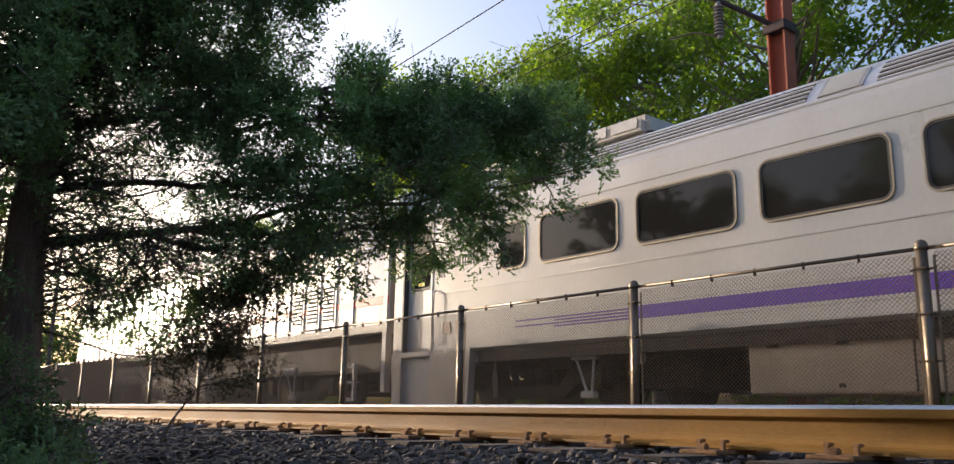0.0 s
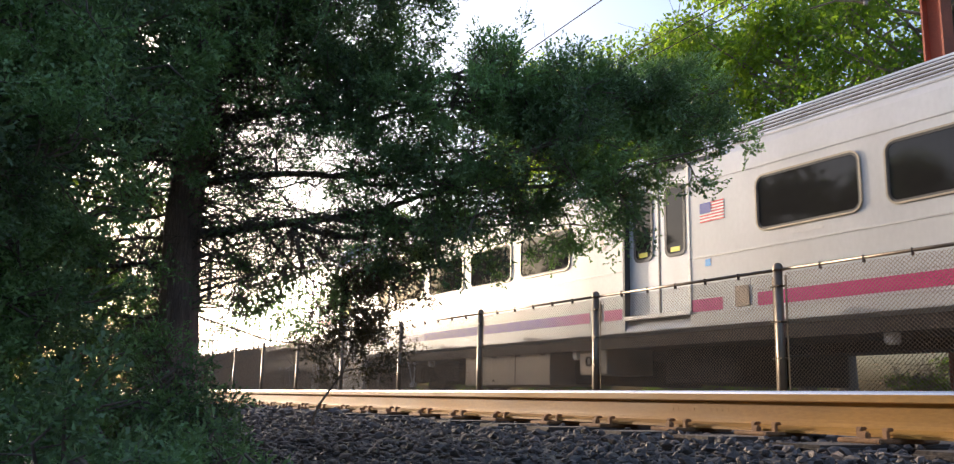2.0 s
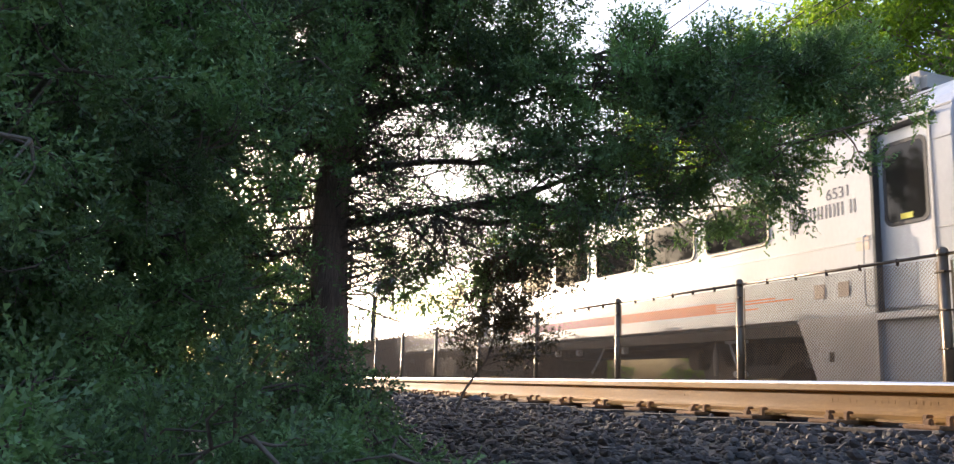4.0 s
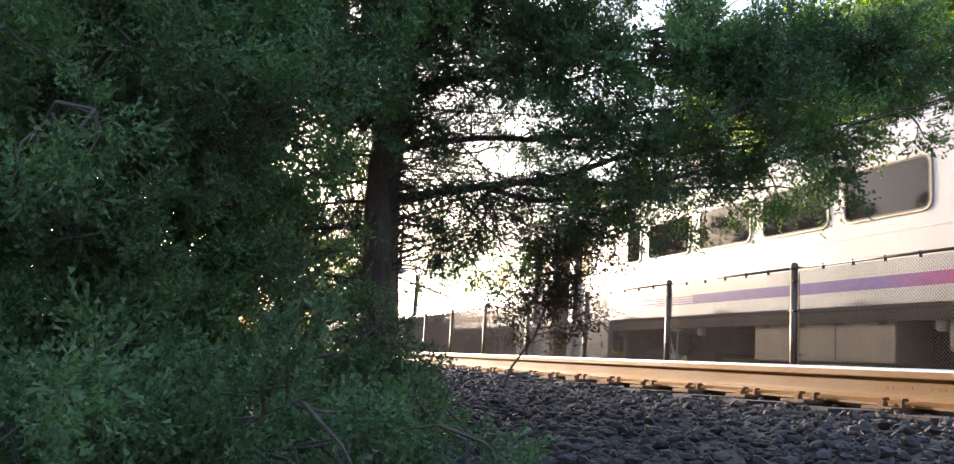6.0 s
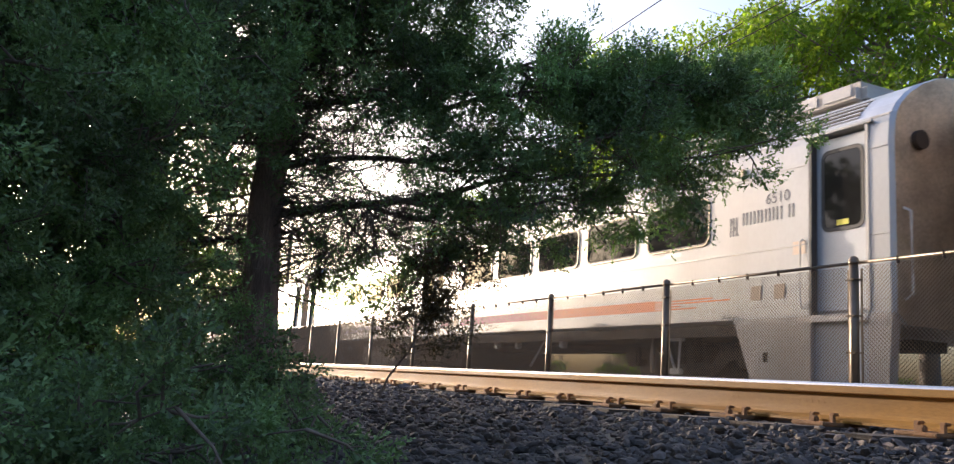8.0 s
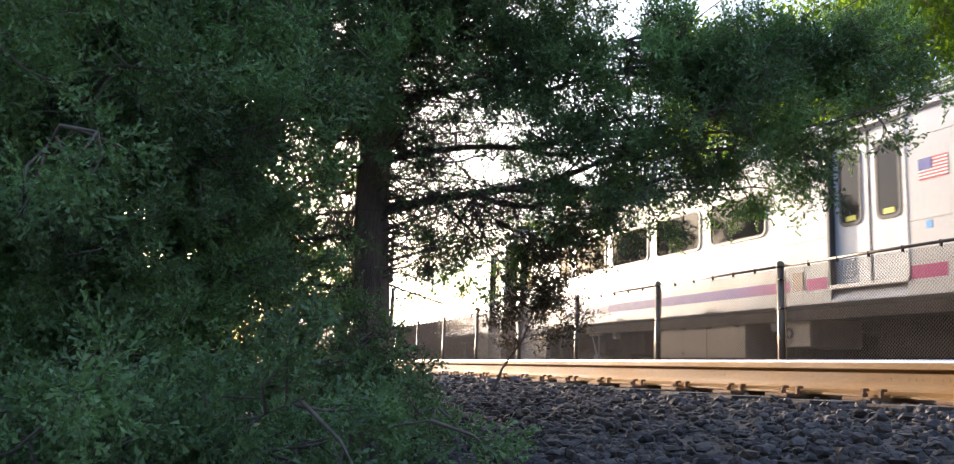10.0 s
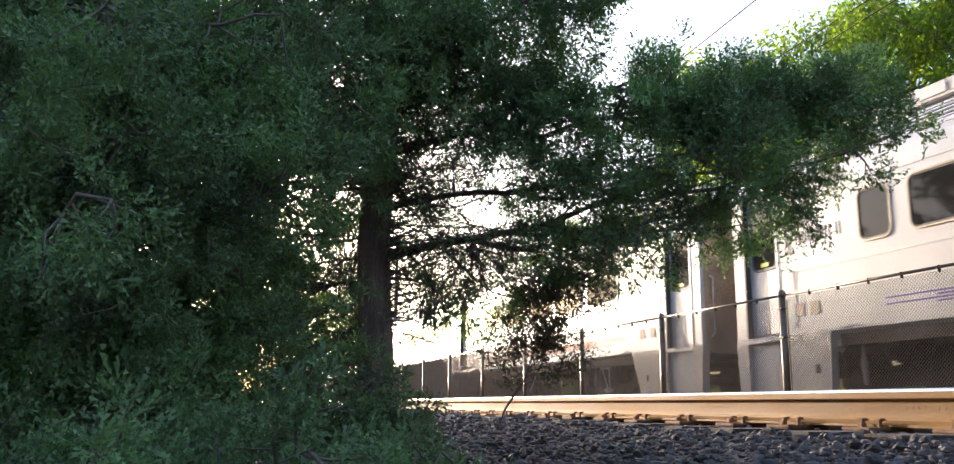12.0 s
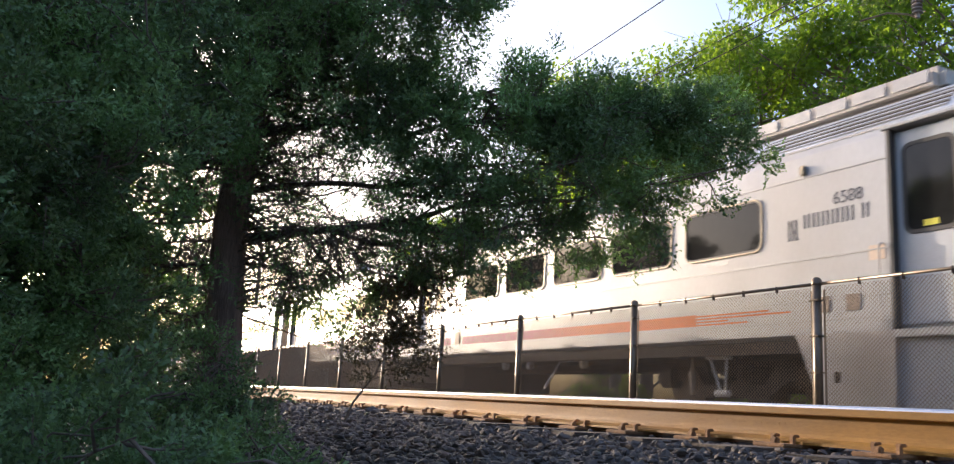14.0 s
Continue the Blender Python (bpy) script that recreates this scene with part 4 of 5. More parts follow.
# ---- trees ----
class Grow:
    """Gathers wood and leaves of one plant as plain vertex and face lists."""

    def __init__(self, seed):
        self.r = np.random.default_rng(seed)
        self.wv, self.wf, self.lv, self.lf = [], [], [], []
        self.nw, self.nl = 0, 0

    def wood(self, pts, r0, r1, seg=6):
        pts = np.asarray(pts, float)
        n = len(pts)
        d = np.gradient(pts, axis=0)
        d /= np.linalg.norm(d, axis=1)[:, None] + 1e-9
        a = np.cross(d, (0.31, 0.17, 0.93) if abs(d[0][2]) < 0.8 else (0.9, 0.3, 0.1))
        a /= np.linalg.norm(a, axis=1)[:, None] + 1e-9
        b = np.cross(d, a)
        rad = np.linspace(r0, r1, n)[:, None, None]
        ang = np.arange(seg) * 2 * math.pi / seg
        ringv = pts[:, None] + rad * (np.cos(ang)[None, :, None] * a[:, None] + np.sin(ang)[None, :, None] * b[:, None])
        self.wv.append(ringv.reshape(-1, 3))
        i, k = np.meshgrid(np.arange(n - 1), np.arange(seg), indexing="ij")
        k2 = (k + 1) % seg
        self.wf.append((np.stack([i * seg + k, i * seg + k2, (i + 1) * seg + k2, (i + 1) * seg + k], -1).reshape(-1, 4)) + self.nw)
        self.nw += n * seg

    def leaves(self, base, tip, width):
        """Slender leaf blades, each a bent diamond of four corners."""
        base, tip = np.asarray(base, float), np.asarray(tip, float)
        d = tip - base
        s = np.cross(d, self.r.normal(size=d.shape))
        s /= np.linalg.norm(s, axis=1)[:, None] + 1e-9
        w = np.asarray(width).reshape(-1, 1) if np.ndim(width) else width
        mid = base + d * 0.45
        v = np.stack([base, mid + s * w, tip, mid - s * w], 1)
        n = len(base)
        self.lv.append(v.reshape(-1, 3))
        self.lf.append(np.arange(n * 4).reshape(n, 4) + self.nl)
        self.nl += n * 4

    def blades(self, base, tip, width):
        """Short blunt leaf scales, three corners each, broad at the outer end."""
        d = tip - base
        s = np.cross(d, self.r.normal(size=d.shape))
        s *= np.asarray(width).reshape(-1, 1) / (np.linalg.norm(s, axis=1)[:, None] + 1e-9)
        n = len(base)
        self.lv.append(np.stack([base, tip + s, tip - s], 1).reshape(-1, 3))
        self.lf.append(np.arange(n * 3).reshape(n, 3) + self.nl)
        self.nl += n * 3

    def sprays(self, pos, way, size, count=4, width=0.0050, fan=0.75):
        """Tufts: each has `count` branchlets that curl upward, clad in four short scales."""
        pos, way = np.asarray(pos, float), np.asarray(way, float)
        n = len(pos)
        way = way / (np.linalg.norm(way, axis=1)[:, None] + 1e-9)
        size = np.asarray(size).reshape(-1, 1, 1)
        t = np.linspace(0.0, 0.75, count)[None, :, None]
        side = np.cross(way, self.r.normal(size=way.shape))
        side /= np.linalg.norm(side, axis=1)[:, None] + 1e-9
        sgn = np.where(np.arange(count) % 2, 1.0, -1.0)[None, :, None]
        root = pos[:, None] + way[:, None] * t * size
        out = way[:, None] * 0.9 + side[:, None] * sgn * fan + self.r.normal(0, 0.35, (n, count, 3))
        out /= np.linalg.norm(out, axis=2)[:, :, None]
        ln = size * (0.62 - 0.3 * t) * self.r.uniform(0.6, 1.25, (n, count, 1))
        f = np.array((0.15, 0.42, 0.70, 0.92))[None, None, :, None]
        b = root[:, :, None] + out[:, :, None] * ln[:, :, None] * f + np.array((0, 0, 1.0)) * ln[:, :, None] * 0.22 * f * f
        d = out[:, :, None] + self.r.normal(0, 0.30, (n, count, 4, 3))
        e = b + d * ln[:, :, None] * 0.36
        self.blades(b.reshape(-1, 3), e.reshape(-1, 3), width * self.r.uniform(0.6, 1.35, n * count * 4))

    def bough(self, p0, p1, r0, spread=0.35, start=0.3, twigs=60, per=5, sag=0.10, size=0.075, droop=0.5, bare=10, density=1.0):
        """A limb from p0 to p1 with side twigs, leafy from `start` on and bare before it."""
        r = self.r
        p0, p1 = np.array(p0, float), np.array(p1, float)
        n = 12
        t = np.linspace(0, 1, n)[:, None]
        L = np.linalg.norm(p1 - p0)
        wob = np.cumsum(r.normal(0, 0.012 * L, (n, 3)), 0)
        wob -= t * wob[-1]
        pts = p0 + (p1 - p0) * t + wob + np.array((0, 0, -1.0)) * sag * L * (np.sin(math.pi * t))
        self.wood(pts, r0, r0 * 0.25, 7)
        axis = (p1 - p0) / L

        def at(s):
            f = s * (n - 1)
            i = min(int(f), n - 2)
            return pts[i] + (pts[i + 1] - pts[i]) * (f - i)
        for k in range(bare):
            s = r.uniform(0.05, max(0.12, start + 0.1))
            q = at(s)
            w = r.normal(0, 1, 3) + axis * 0.6
            w /= np.linalg.norm(w)
            ln = r.uniform(0.12, 0.45) * spread * 2
            m = q + w * ln * 0.5 + r.normal(0, 0.03, 3)
            self.wood([q, m, q + w * ln + (0, 0, -0.05 * ln)], 0.004, 0.0012, 4)
            for _ in range(3):
                e = q + w * ln * r.uniform(0.3, 0.9)
                self.wood([e, e + r.normal(0, 0.06, 3), e + r.normal(0, 0.11, 3)], 0.002, 0.0008, 3)
        P, W, S = [], [], []
        for k in range(max(2, int(twigs * density / 4.5))):
            # a boughlet, with a handful of plumes that fan out from it
            s = start + (1.02 - start) * r.random() ** 0.8
            q = at(min(s, 1.0))
            w = r.normal(0, 1, 3) + axis * 0.9
            w[2] -= 0.1
            w /= np.linalg.norm(w)
            ln = spread * r.uniform(0.45, 1.15) * (1.15 - 0.5 * max(0, s - start) / (1.001 - start))
            e = q + w * ln
            e[2] -= droop * ln * 0.3
            m = (q + e) / 2 + r.normal(0, 0.10 * ln, 3)
            self.wood(np.array([q, m, e]), 0.0045, 0.0015, 4)
            for j in range(5):
                f = 0.3 + 0.7 * (j + r.random()) / 5
                c = (1 - f) ** 2 * q + 2 * f * (1 - f) * m + f * f * e
                d = w + r.normal(0, 0.5, 3)
                d /= np.linalg.norm(d)
                pl = max(0.05, ln * r.uniform(0.25, 0.5))
                if j % 2:
                    self.wood(np.array([c, c + d * pl * 0.5 + r.normal(0, 0.006, 3), c + d * pl]), 0.0022, 0.001, 3)
                for i in range(per):
                    g = 0.15 + 0.85 * (i + r.random()) / per
                    P.append(c + d * pl * g + r.normal(0, 0.006, 3)), W.append(d + r.normal(0, 0.45, 3)), S.append(size * r.uniform(0.7, 1.3) * (1.15 - 0.4 * g))
        if P:
            self.sprays(P, W, S)

    def build(self, name, label, category, wood_mat, leaf_material, trunk, group=""):
        ob = new(name)
        tagged(ob, label, category, group)
        w = new("trunk", np_mesh("trunk", np.concatenate(trunk[0]), np.concatenate(trunk[1]), wood_mat, True))
        w.parent = ob
        if self.wv:
            b = new("branching", np_mesh("branching", np.concatenate(self.wv), np.concatenate(self.wf), M_TWIG, True))
            b.parent = ob
        c = new("crown", np_mesh("crown", np.concatenate(self.lv), np.concatenate(self.lf), leaf_material))
        c.parent = ob
        return ob


def trunk_mesh(pts, r0, r1, seed, seg=14, rough=0.12):
    g = Grow(seed)
    g.wood(pts, r0, r1, seg)
    v = g.wv[0]
    for i in range(len(v)):
        q = v[i]
        c = np.array(pts[min(i // seg, len(pts) - 1)])
        v[i] = c + (q - c) * (1 + rough * noise.noise((q[0] * 14, q[1] * 14, q[2] * 3)))
    return [v], g.wf


TREE = Vector((0.735, 3.76, -0.2))


def build_cedar():
    g = Grow(11)
    pts = [(TREE.x + 0.015 * math.sin(k), TREE.y + 0.015 * math.cos(k * 1.3), -0.25 + 0.22 * k) for k in range(24)]
    base = lambda z: (TREE.x, TREE.y, z)
    # four strong limbs on the track side; the leafy boughs fork from them
    limbs = ((0.76, (1.78, 2.95, 1.02), 0.024), (0.98, (1.72, 2.90, 1.12), 0.017), (1.27, (1.62, 2.85, 1.42), 0.021), (1.80, (1.50, 2.80, 1.90), 0.018))
    for z, tip, r in limbs:
        g.bough(base(z), tip, r, 0.30, 0.45, 50, sag=0.04, bare=26)
    def fork(i, f):
        z, tip, _ = limbs[i]
        return tuple(Vector(base(z)).lerp(Vector(tip), f) + Vector((0, 0, -0.03)))
    for i, f, tip, sp, st, tw in (
            (0, 0.75, (2.27, 2.33, 1.06), 0.30, 0.1, 80), (0, 0.6, (2.17, 2.65, 0.95), 0.28, 0.15, 80), (0, 0.5, (2.1, 2.88, 0.85), 0.20, 0.25, 56), (0, 0.45, (1.93, 3.1, 0.95), 0.22, 0.25, 50),
            (2, 0.7, (2.17, 2.47, 1.29), 0.30, 0.1, 80), (2, 0.6, (1.70, 2.75, 1.28), 0.22, 0.15, 50), (2, 0.4, (1.60, 2.89, 1.29), 0.32, 0.2, 66), (1, 0.5, (1.64, 3.0, 1.0), 0.28, 0.2, 66)):
        g.bough(fork(i, f), tip, 0.011, sp, st, tw, sag=0.05, bare=6)
    for i, f, tip, sp, st, tw in (
            (3, 0.4, (1.29, 2.95, 1.76), 0.34, 0.2, 66), (1, 0.7, (1.86, 2.55, 1.10), 0.34, 0.15, 80), (2, 0.3, (1.29, 3.18, 1.52), 0.28, 0.25, 50), (0, 0.35, (1.66, 3.38, 0.86), 0.18, 0.3, 36),
            (0, 0.25, (1.32, 3.66, 0.60), 0.22, 0.3, 12), (1, 0.8, (2.23, 2.62, 1.10), 0.30, 0.1, 76), (3, 0.6, (1.36, 2.74, 1.66), 0.24, 0.15, 56), (3, 0.1, (0.95, 3.0, 1.70), 0.34, 0.2, 60)):
        g.bough(fork(i, f), tip, 0.010, sp, st, tw, sag=0.05, bare=6)
    for i, f, tip, tw in ((2, 0.9, (2.08, 2.52, 1.24), 40), (2, 0.95, (2.28, 2.36, 1.27), 50)):
        g.bough(fork(i, f), tip, 0.007, 0.19, 0.1, tw, sag=0.03, bare=4)
    # the upper spread of leaves over the outer end of the limbs
    for i, f, tip, tw in ((2, 0.9, (2.12, 2.74, 1.26), 76), (2, 0.95, (2.17, 2.69, 1.31), 66), (2, 0.9, (2.33, 2.55, 1.37), 66), (2, 0.9, (2.24, 2.63, 1.35), 72), (2, 0.9, (2.37, 2.51, 1.23), 64),
            (2, 0.95, (2.46, 2.42, 1.34), 64), (2, 0.9, (2.01, 2.82, 1.22), 70), (2, 0.8, (1.98, 2.84, 1.32), 66), (1, 0.95, (2.46, 2.36, 1.16), 56)):
        g.bough(fork(i, f), tip, 0.007, 0.18, 0.15, tw, sag=0.03, bare=4)
    # thin dead wood between trunk and leaves
    for k in range(190):
        z = 0.45 + 1.55 * g.r.random()
        q = np.array(base(z))
        w = np.array((g.r.uniform(0.2, 1.0), g.r.uniform(-1.0, 0.6), g.r.uniform(-0.25, 0.35)))
        ln = g.r.uniform(0.3, 0.85)
        m = q + w * ln * 0.5 + g.r.normal(0, 0.05, 3)
        e = q + w * ln + g.r.normal(0, 0.07, 3)
        g.wood([q, m, e], 0.005, 0.0015, 4)
        for _ in range(4):
            c = m + (e - m) * g.r.random()
            g.wood([c, c + g.r.normal(0, 0.06, 3), c + g.r.normal(0, 0.13, 3)], 0.0022, 0.0008, 3)
        if k % 3:
            f = g.r.random((10, 1))
            g.sprays(m + (e - m) * f + g.r.normal(0, 0.03, (10, 3)), g.r.normal(0, 1, (10, 3)), np.full(10, 0.055), 3)
    # boughs that close the upper gap beside the trunk
    for z, tip, tw in ((1.45, (0.93, 3.48, 1.62), 44), (1.5, (1.17, 3.40, 1.66), 48), (1.6, (1.31, 3.24, 1.78), 52), (1.5, (1.43, 3.10, 1.62), 46), (1.7, (1.0, 3.46, 1.88), 46), (1.75, (1.2, 3.30, 1.94), 48), (1.6, (1.36, 3.35, 1.70), 40), (1.85, (1.40, 3.02, 1.88), 46)):
        g.bough(base(z), tip, 0.009, 0.27, 0.3, tw, sag=0.03, bare=10)
    for i, f, tip, tw in ((2, 0.4, (1.13, 3.10, 1.15), 36), (2, 0.5, (1.29, 3.04, 1.13), 40), (2, 0.6, (1.39, 2.99, 1.28), 42), (2, 0.45, (1.22, 3.08, 1.36), 40), (1, 0.55, (1.34, 3.02, 0.98), 34)):
        g.bough(fork(i, f), tip, 0.007, 0.22, 0.15, tw, sag=0.03, bare=8)
    # small hanging boughs under the lowest limb
    for tip, tw in (((1.15, 3.73, 0.55), 24), ((1.02, 3.86, 0.64), 18), ((1.41, 3.52, 0.66), 24), ((1.50, 3.35, 0.80), 18), ((1.77, 3.21, 0.84), 18), ((1.18, 3.59, 0.70), 22), ((1.30, 3.62, 0.48), 16)):
        g.bough(fork(0, 0.35), tip, 0.006, 0.17, 0.35, tw, bare=6)
    for z, tip, tw in ((1.35, (1.35, 4.2, 1.5), 30), (1.7, (1.25, 4.3, 1.9), 34), (1.1, (1.5, 4.0, 1.25), 24), (1.15, (1.1, 4.4, 1.35), 26), (1.9, (1.0, 4.2, 2.15), 34), (1.5, (1.55, 3.9, 1.75), 30), (0.9, (1.15, 4.3, 1.0), 16)):
        g.bough(base(z), tip, 0.009, 0.32, 0.25, tw, bare=14)
    # boughs on the far and the left side, and some before the trunk
    for k in range(22):
        a = radians(100 + 160 * (k / 21.0)) + 0.4 * math.sin(k * 2.1)
        z = 0.30 + 0.085 * k + 0.08 * math.sin(k * 3.7)
        ln = 1.0 + 0.15 * math.sin(k * 1.9)
        g.bough(base(z), (TREE.x + ln * math.cos(a), TREE.y + ln * 0.7 * math.sin(a), z + 0.12), 0.008, 0.34, 0.15, 56, bare=12, density=1.7)
    for k in range(9):
        z = 1.15 + 0.13 * k
        g.bough(base(z), (TREE.x - 0.25 + 0.07 * k * (1 if k % 2 else -1), TREE.y - 0.62, z + 0.05), 0.007, 0.30, 0.3, 44, bare=8, density=1.5)
    for tip in ((0.48, 2.95, 0.10), (0.75, 2.9, 0.02), (0.25, 2.9, 0.2), (0.62, 3.1, 0.22)):
        g.bough(base(0.18), tip, 0.008, 0.26, 0.3, 60, bare=8)
    for k in range(10):
        a = radians(20 + 36 * k)
        g.bough(base(2.0 + 0.2 * k), (TREE.x + 0.95 * math.cos(a), TREE.y + 0.95 * math.sin(a), 2.2 + 0.2 * k), 0.012, 0.4, 0.2, 44)
    return g.build("cedar_tree", "dark green red cedar with shaggy brown trunk", "tree", M_BARK, M_CEDAR, trunk_mesh(pts, 0.085, 0.04, 3))


def build_cedar_left():
    """The second cedar, whose boughs hang close to the camera."""
    g = Grow(23)
    tx, ty = -0.75, 3.3
    pts = [(tx, ty, -0.25 + 0.25 * k) for k in range(20)]
    for z, tip, r, sp, st, tw in (
            (1.2, (-0.15, 2.25, 0.80), 0.018, 0.34, 0.2, 80), (0.9, (0.12, 2.55, 0.72), 0.016, 0.34, 0.2, 70), (0.55, (-0.19, 2.5, 0.42), 0.015, 0.34, 0.2, 70),
            (0.5, (0.17, 2.8, 0.37), 0.014, 0.32, 0.2, 60), (0.25, (-0.2, 2.25, 0.09), 0.014, 0.30, 0.2, 60), (0.2, (0.42, 2.75, 0.10), 0.014, 0.28, 0.25, 60),
            (0.2, (0.02, 2.45, 0.09), 0.014, 0.28, 0.2, 56), (1.6, (0.3, 2.85, 1.25), 0.014, 0.34, 0.2, 60)):
        g.bough((tx, ty, z), tip, r, sp, st, tw, size=0.07, density=1.7)
    for z, tip, r, sp, st, tw in (
            (0.9, (-0.23, 1.95, 0.55), 0.014, 0.30, 0.2, 60), (0.1, (0.64, 2.3, -0.02), 0.012, 0.24, 0.3, 60), (1.7, (0.15, 2.45, 1.28), 0.014, 0.34, 0.2, 60),
            (1.6, (-0.29, 2.1, 1.1), 0.014, 0.34, 0.2, 60), (1.0, (-0.5, 2.2, 0.8), 0.014, 0.34, 0.2, 60), (0.5, (-0.6, 2.2, 0.4), 0.014, 0.34, 0.2, 60)):
        g.bough((tx, ty, z), tip, r, sp, st, tw, size=0.07, density=1.7)
    for k in range(8):
        g.bough((tx + 0.1, ty - 0.3, 0.02), (-0.45 + 0.13 * k, 1.75 + 0.12 * math.sin(2.3 * k), -0.06 + 0.04 * (k % 3)), 0.008, 0.24, 0.35, 44, size=0.065, bare=5, density=1.6)
    for i in range(6):
        for j in range(7):
            az = radians(-15.0 + 4.6 * i + 1.5 * math.sin(5 * i + 3 * j))
            d = 2.55 + 0.5 * ((i * 3 + j * 5) % 7) / 6.0
            z = -0.05 + 0.25 * j + 0.06 * math.sin(4 * i + j)
            g.bough((tx, ty, max(0.05, z - 0.05)), (d * math.sin(az), d * math.cos(az), z), 0.009, 0.30, 0.25, 30, size=0.075, bare=5, density=1.9)
    for k in range(14):
        a = radians(-60 + 26 * k)
        z = 0.4 + 0.2 * k
        g.bough((tx, ty, z), (tx + 0.9 * math.cos(a), ty + 0.9 * math.sin(a), z + 0.1), 0.013, 0.38, 0.15, 46, density=1.3)
    return g.build("cedar_tree", "dense dark green cedar with boughs down to the ground", "tree", M_BARK, M_CEDAR, trunk_mesh(pts, 0.07, 0.03, 5))


def build_sapling():
    """A thin stem with small leaves, standing in the ballast."""
    g = Grow(31)
    p = [(1.33, 3.77, -0.00), (1.36, 3.76, 0.09), (1.45, 3.73, 0.23), (1.47, 3.65, 0.39), (1.52, 3.62, 0.55), (1.56, 3.53, 0.66)]
    g.wood(p, 0.006, 0.002, 5)
    P, W, S = [], [], []
    for k in range(80):
        f = 0.35 + 0.65 * g.r.random()
        i = min(int(f * (len(p) - 1)), len(p) - 2)
        q = np.array(p[i]) + (np.array(p[i + 1]) - np.array(p[i])) * (f * (len(p) - 1) - i)
        w = g.r.normal(0, 1, 3)
        w[2] = abs(w[2]) * 0.5 + 0.1
        w /= np.linalg.norm(w)
        ln = g.r.uniform(0.12, 0.34)
        g.wood([q, q + w * ln * 0.5 + g.r.normal(0, 0.01, 3), q + w * ln], 0.0026, 0.0009, 3)
        for j in range(18):
            P.append(q + w * ln * g.r.uniform(0.3, 1.05) + g.r.normal(0, 0.012, 3)), W.append(g.r.normal(0, 1, 3) + w), S.append(g.r.uniform(0.04, 0.075))
    g.sprays(P, W, S, 3, 0.0055)
    stem = Grow(32)
    stem.wood(p, 0.006, 0.0025, 6)
    return g.build("sapling", "thin wild sapling with small olive leaves in the ballast", "sapling", M_TWIG, M_SAPLING, (stem.wv, stem.wf))


def broadleaf(name, label, seed, height, crown_r, leaves, leaf, material, low=0.3, group="trees behind the far track"):
    """A tall tree: trunk, forking limbs, and leaves in clumps of uneven size."""
    g = Grow(seed)
    r = g.r
    pts = [(0.06 * height * 0.1 * math.sin(k), 0.06 * height * 0.1 * math.cos(1.7 * k), height * 0.8 * k / 9.0 - 0.3 * (k == 0)) for k in range(10)]
    clumps = []
    for k in range(52):
        z = height * (low + (1 - low) * r.random() ** 0.85)
        a = r.uniform(0, 2 * math.pi)
        rr = crown_r * (0.35 + 0.75 * r.random()) * math.sqrt(max(0.08, 1 - ((z / height - 0.55) / 0.55) ** 2))
        c = np.array((rr * math.cos(a), rr * math.sin(a), z))
        s = np.array((0, 0, max(0.5, z - rr * 0.7)))
        g.wood([s, (s + c) / 2 + r.normal(0, 0.12, 3) + (0, 0, 0.1), c], 0.05, 0.012, 5)
        for _ in range(6):
            e = c + r.normal(0, 0.5, 3)
            g.wood([c, (c + e) / 2 + r.normal(0, 0.05, 3), e], 0.012, 0.004, 3)
        clumps.append((c, r.uniform(0.45, 1.0) * crown_r * 0.31))
    per = leaves // len(clumps)
    for c, rad in clumps:
        d = r.normal(size=(per, 3))
        d /= np.linalg.norm(d, axis=1)[:, None]
        base = c + d * (rad * r.random((per, 1)) ** 0.45) * (1.15, 1.15, 0.7)
        way = d * 0.4 + r.normal(0, 0.6, (per, 3)) + (0, 0, -0.35)
        way /= np.linalg.norm(way, axis=1)[:, None]
        ln = leaf * r.uniform(0.6, 1.4, (per, 1))
        g.leaves(base, base + way * ln, (leaf * 0.28 * r.uniform(0.7, 1.3, per)))
    return g.build(name, label, "tree", M_BARK2, material, trunk_mesh(pts, 0.02 * height, 0.006 * height, seed), group)


build_cedar()
build_cedar_left()
build_sapling()
T1 = broadleaf("broadleaf_tree", "tall sunlit green tree behind the train", 41, 11.0, 3.6, 26000, 0.135, M_LEAF)
T1.matrix_basis = pose(16.5, 9.5, -0.2)
T2 = broadleaf("broadleaf_tree", "tall leafy tree with yellow-green crown", 42, 9.5, 3.2, 24000, 0.13, M_LEAF)
T2.matrix_basis = pose(15.5, 15.5, -0.2, 0, 0, 70)
for k, (x, y, s, rz) in enumerate(((18.5, 3.0, 1.1, 40), (15.0, 12.3, 0.95, 250), (14.6, 18.5, 0.9, 330), (17.5, 22.0, 1.0, 200), (20.0, 15.0, 1.25, 110), (16.5, -4.0, 1.1, 300), (22.0, 30.0, 1.2, 20), (19.0, 40.0, 1.0, 75), (-15.0, 12.0, 1.0, 15), (-17.0, 22.0, 1.1, 150), (-15.0, 3.0, 1.0, 280))):
    t = copy_thing((T1, T2)[k % 2], pose(x, y, -0.2, 0, 0, rz))
    t.scale = (s, s, s)
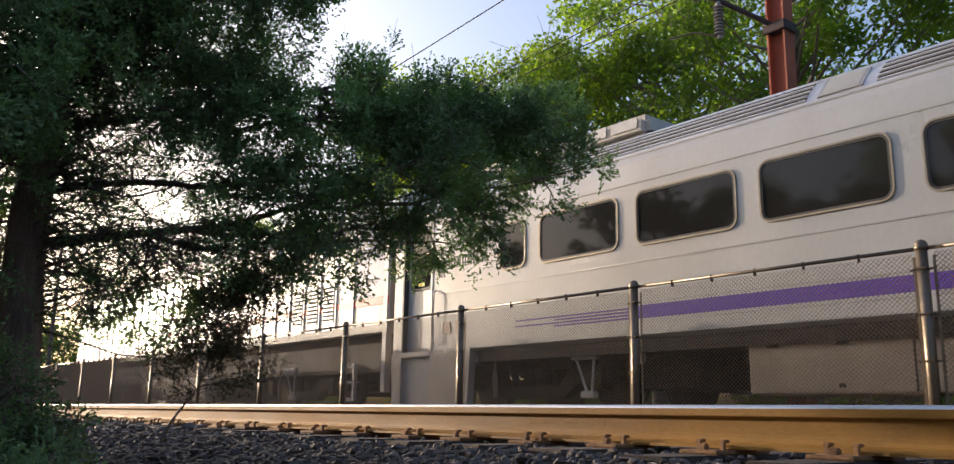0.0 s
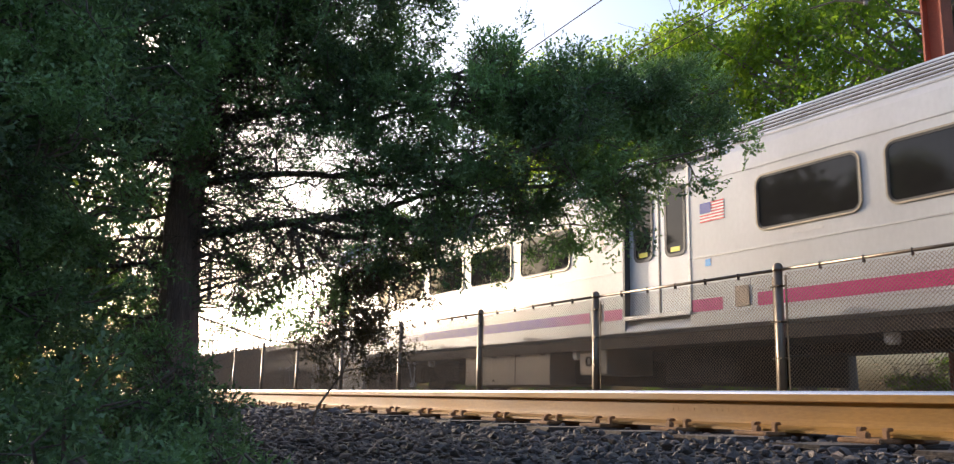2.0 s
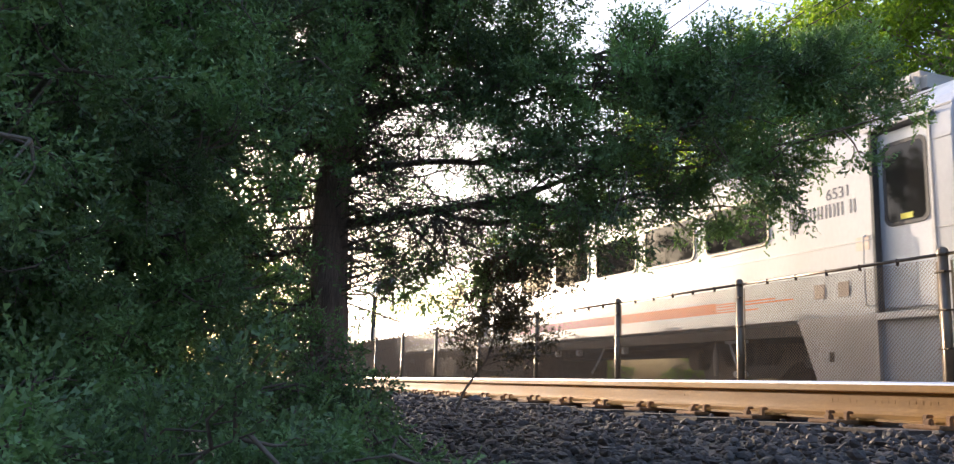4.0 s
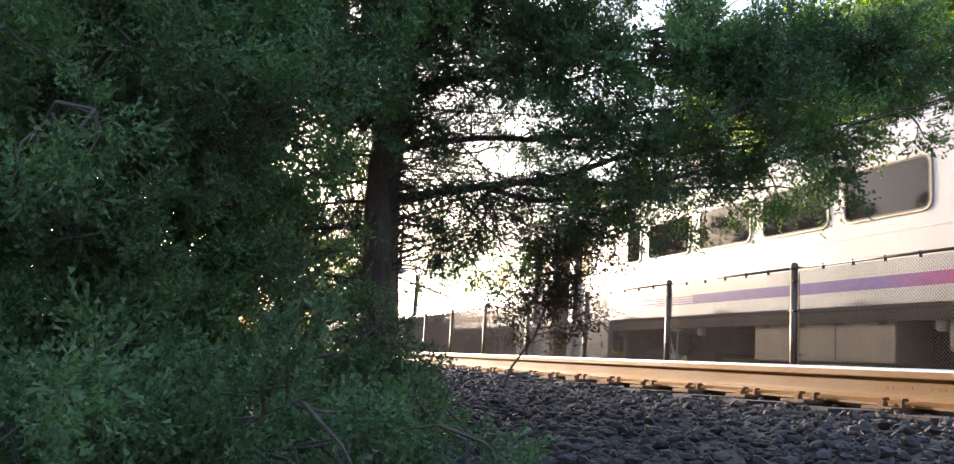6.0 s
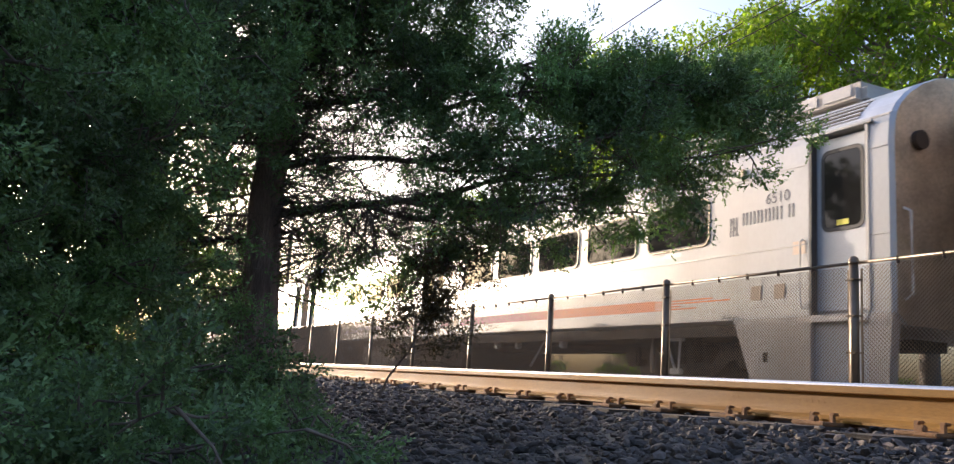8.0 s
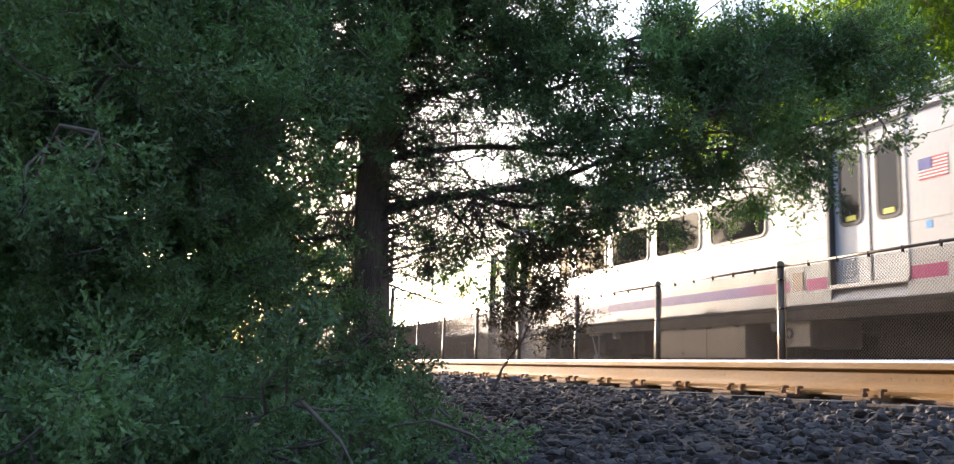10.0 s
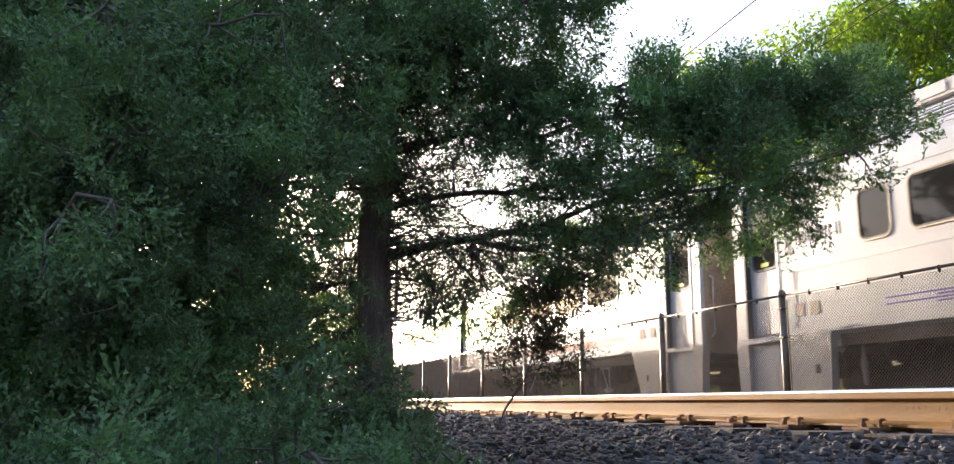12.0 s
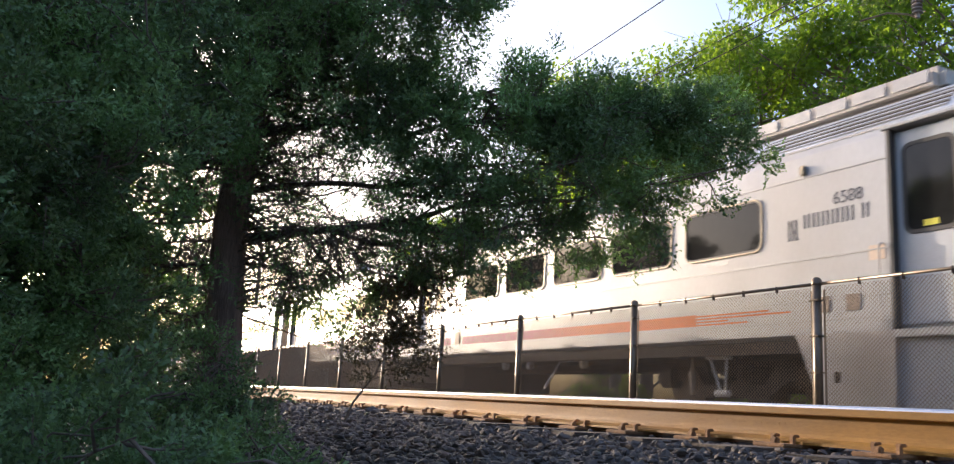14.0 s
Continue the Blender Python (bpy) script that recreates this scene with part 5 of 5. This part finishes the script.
# dark evergreens added farther back, to darken the gaps behind the left cedar
D1 = broadleaf("evergreen_tree", "dark green evergreen added as backing behind the cedars", 81, 4.6, 1.5, 16000, 0.10, M_LEAF2, 0.03, "evergreens of the row")
D1.matrix_basis = pose(-1.3, 6.6, -0.2)
# the hidden one at (-0.25, 9.4) is placed to shade the ballast
for x, y, k, rz in ((-2.6, 4.9, 0.95, 80), (-3.6, 7.4, 1.1, 190), (-0.25, 9.4, 1.05, 300), (-4.2, 3.4, 1.0, 40)):
    copy_thing(D1, pose(x, y, -0.2, 0, 0, rz)).scale = (k, k, k)
B1 = broadleaf("bush", "low bright green bush beyond the tracks", 51, 1.6, 1.0, 3000, 0.09, M_LEAF, 0.15, "bushes behind the far track")
B1["category"] = "bush"
B1.matrix_basis = pose(13.2, 6.5, -0.15)
for x, y, s, rz in ((13.5, 14.0, 0.5, 130), (14.2, 18.5, 0.6, 200), (14.0, 2.5, 1.0, 260), (13.6, -1.5, 1.2, 310), (14.0, 30.0, 0.8, 90), (12.7, 4.4, 0.45, 15), (12.6, 8.3, 0.5, 100), (12.8, 12.6, 0.45, 170), (12.6, 17.8, 0.5, 240), (12.8, 24.4, 0.5, 300), (12.9, 36.0, 0.8, 75)):
    b = copy_thing(B1, pose(x, y, -0.15, 0, 0, rz))
    b.scale = (s, s, s)
for k, (x, y, s) in enumerate(((18.2, 8.5, 0.8), (19.0, 12.2, 0.65), (18.4, 17.0, 0.8), (19.6, 21.5, 0.9), (18.6, 26.0, 0.7), (19.2, 33.0, 0.9), (18.8, 5.4, 0.8))):
    b = copy_thing(B1, pose(x, y, -0.3, 0, 0, 61 * k))
    b.scale = (s, s, s)
# a sunlit hedge in gaps, past the shade of the train
for k, (x, y, s) in enumerate(((24.0, 7.0, 1.3), (25.0, 11.0, 1.0), (24.5, 14.2, 1.2), (23.5, 19.5, 0.9), (24.8, 22.0, 1.3), (25.5, 27.5, 1.1), (24.0, 33.0, 1.4), (25.0, 36.5, 1.0), (24.5, 44.0, 1.3), (25.0, 55.0, 1.4), (24.0, 66.0, 1.5))):
    b = copy_thing(B1, pose(x, y, -0.3, 0, 0, 47 * k))
    b.scale = (s, s, s)
F1 = broadleaf("distant_tree", "hazy dark green tree far along the line", 61, 9.0, 3.6, 5000, 0.35, M_LEAF2, 0.1, "distant trees along the line")
F1.matrix_basis = pose(14.0, 78.0, -0.2)
# (-14.5, 53) and (-21, 47) are added, unseen, to darken the far windows' reflections
for x, y, s, rz in ((20.0, 84.0, 0.9, 50), (27.0, 90.0, 1.1, 140), (3.0, 95.0, 0.8, 220), (-2.0, 98.0, 0.8, 300), (-38.0, 66.0, 1.2, 30), (-14.5, 53.0, 1.3, 200), (-21.0, 47.0, 1.4, 260), (-16.0, 25.0, 1.2, 80), (-9.0, -12.0, 1.2, 10), (2.0, -18.0, 1.2, 120), (14.0, -22.0, 1.2, 210)):
    b = copy_thing(F1, pose(x, y, -0.2, 0, 0, rz))
    b.scale = (s, s, s)


# ---- overhead line ----
def build_overhead():
    px, py = 12.0, 7.15
    mast = empty("catenary_mast", pose(px, py, -0.2), "red oxide painted steel mast of the overhead line", "mast")
    bm = bmesh.new()
    box(bm, -0.14, 0.14, -0.16, -0.13, 0, 9.0)
    box(bm, -0.14, 0.14, 0.13, 0.16, 0, 9.0)
    box(bm, -0.012, 0.012, -0.13, 0.13, 0, 9.0)
    part("column", bm, M_POLE, mast)
    part("arm", tube(bmesh.new(), [(0, 0, 6.62), (-0.95, 0.5, 7.0), (-2.4, 1.26, 7.3)], 0.045, 8), M_DARKSTEEL, mast, "dark steel bracket arm")
    part("clamp", box(bmesh.new(), -0.19, 0.19, -0.2, 0.2, 6.52, 6.68, 0.01), M_DARKSTEEL, mast)
    ins = bmesh.new()
    cyl(ins, (-0.95, 0.5, 7.0), (-0.95, 0.5, 6.33), 0.035, 10)
    ins = part("insulator", ins, M_PORCELAIN, mast, "ribbed grey porcelain insulator")
    for k in range(9):
        part("shed", cyl(bmesh.new(), (-0.95, 0.5, 6.40 + 0.058 * k), (-0.95, 0.5, 6.435 + 0.058 * k), 0.085, 14, 0.06), M_PORCELAIN, ins)
    part("stay", tube(bmesh.new(), [(-0.95, 0.5, 6.33), (-1.0, 0.62, 6.42), (-1.1, 0.9, 6.52), (-1.2, 1.3, 6.52)], 0.015, 6), M_GALV, mast)


def build_wire(x, z, label, r=0.012, sag=0.78):
    """A wire hung between supports 48 m apart."""
    pts = []
    for k in range(-9, 46):
        u = (k * 3.0 % 48.0) / 48.0
        pts.append((x, 8.0 + 3.0 * k, z - 4 * sag * u * (1 - u)))
    tagged(part("overhead_wire", tube(bmesh.new(), pts, r, 5), M_DARKSTEEL), label, "wire", "overhead wires")


build_overhead()
build_wire(TRAIN_X, 7.81, "thin dark overhead wire above the train")
build_wire(12.6, 8.15, "thin dark feeder wire beside the masts", sag=0.5)
build_wire(12.3, 8.3, "thin dark feeder wire beside the masts", sag=0.5)


def build_utility_pole():
    d, a = 62.0, radians(12.6)
    p = empty("utility_pole", pose(d * math.sin(a), d * math.cos(a), -0.2), "weathered timber utility pole with crossarms, far off", "utility pole")
    part("pole", tube(bmesh.new(), [(0, 0, 0), (0, 0, 10.6)], [0.17, 0.11], 10), M_WOODPOLE, p)
    for z in (9.9, 8.9):
        part("crossarm", box(bmesh.new(), -1.2, 1.2, -0.06, 0.06, z - 0.06, z + 0.06), M_WOODPOLE, p)
    for x in (-1.1, -0.5, 0.5, 1.1):
        part("insulator", cyl(bmesh.new(), (x, 0, 9.95), (x, 0, 10.15), 0.05, 8), M_PORCELAIN, p)


build_utility_pole()

# loose stone last
scatter_stones("ballast", "grey crushed stone ballast along the near track", 0.35, 3.12, 0.5, 7.0, 0.032, 0.010, 0.029, 71)
scatter_stones("ballast", "grey crushed stone ballast farther along", 0.6, 3.12, 7.0, 24.0, 0.075, 0.022, 0.048, 72)
scatter_stones("ballast", "grey crushed stone between the rails", 3.25, 4.66, 0.0, 10.0, 0.075, 0.03, 0.05, 73)
motions()
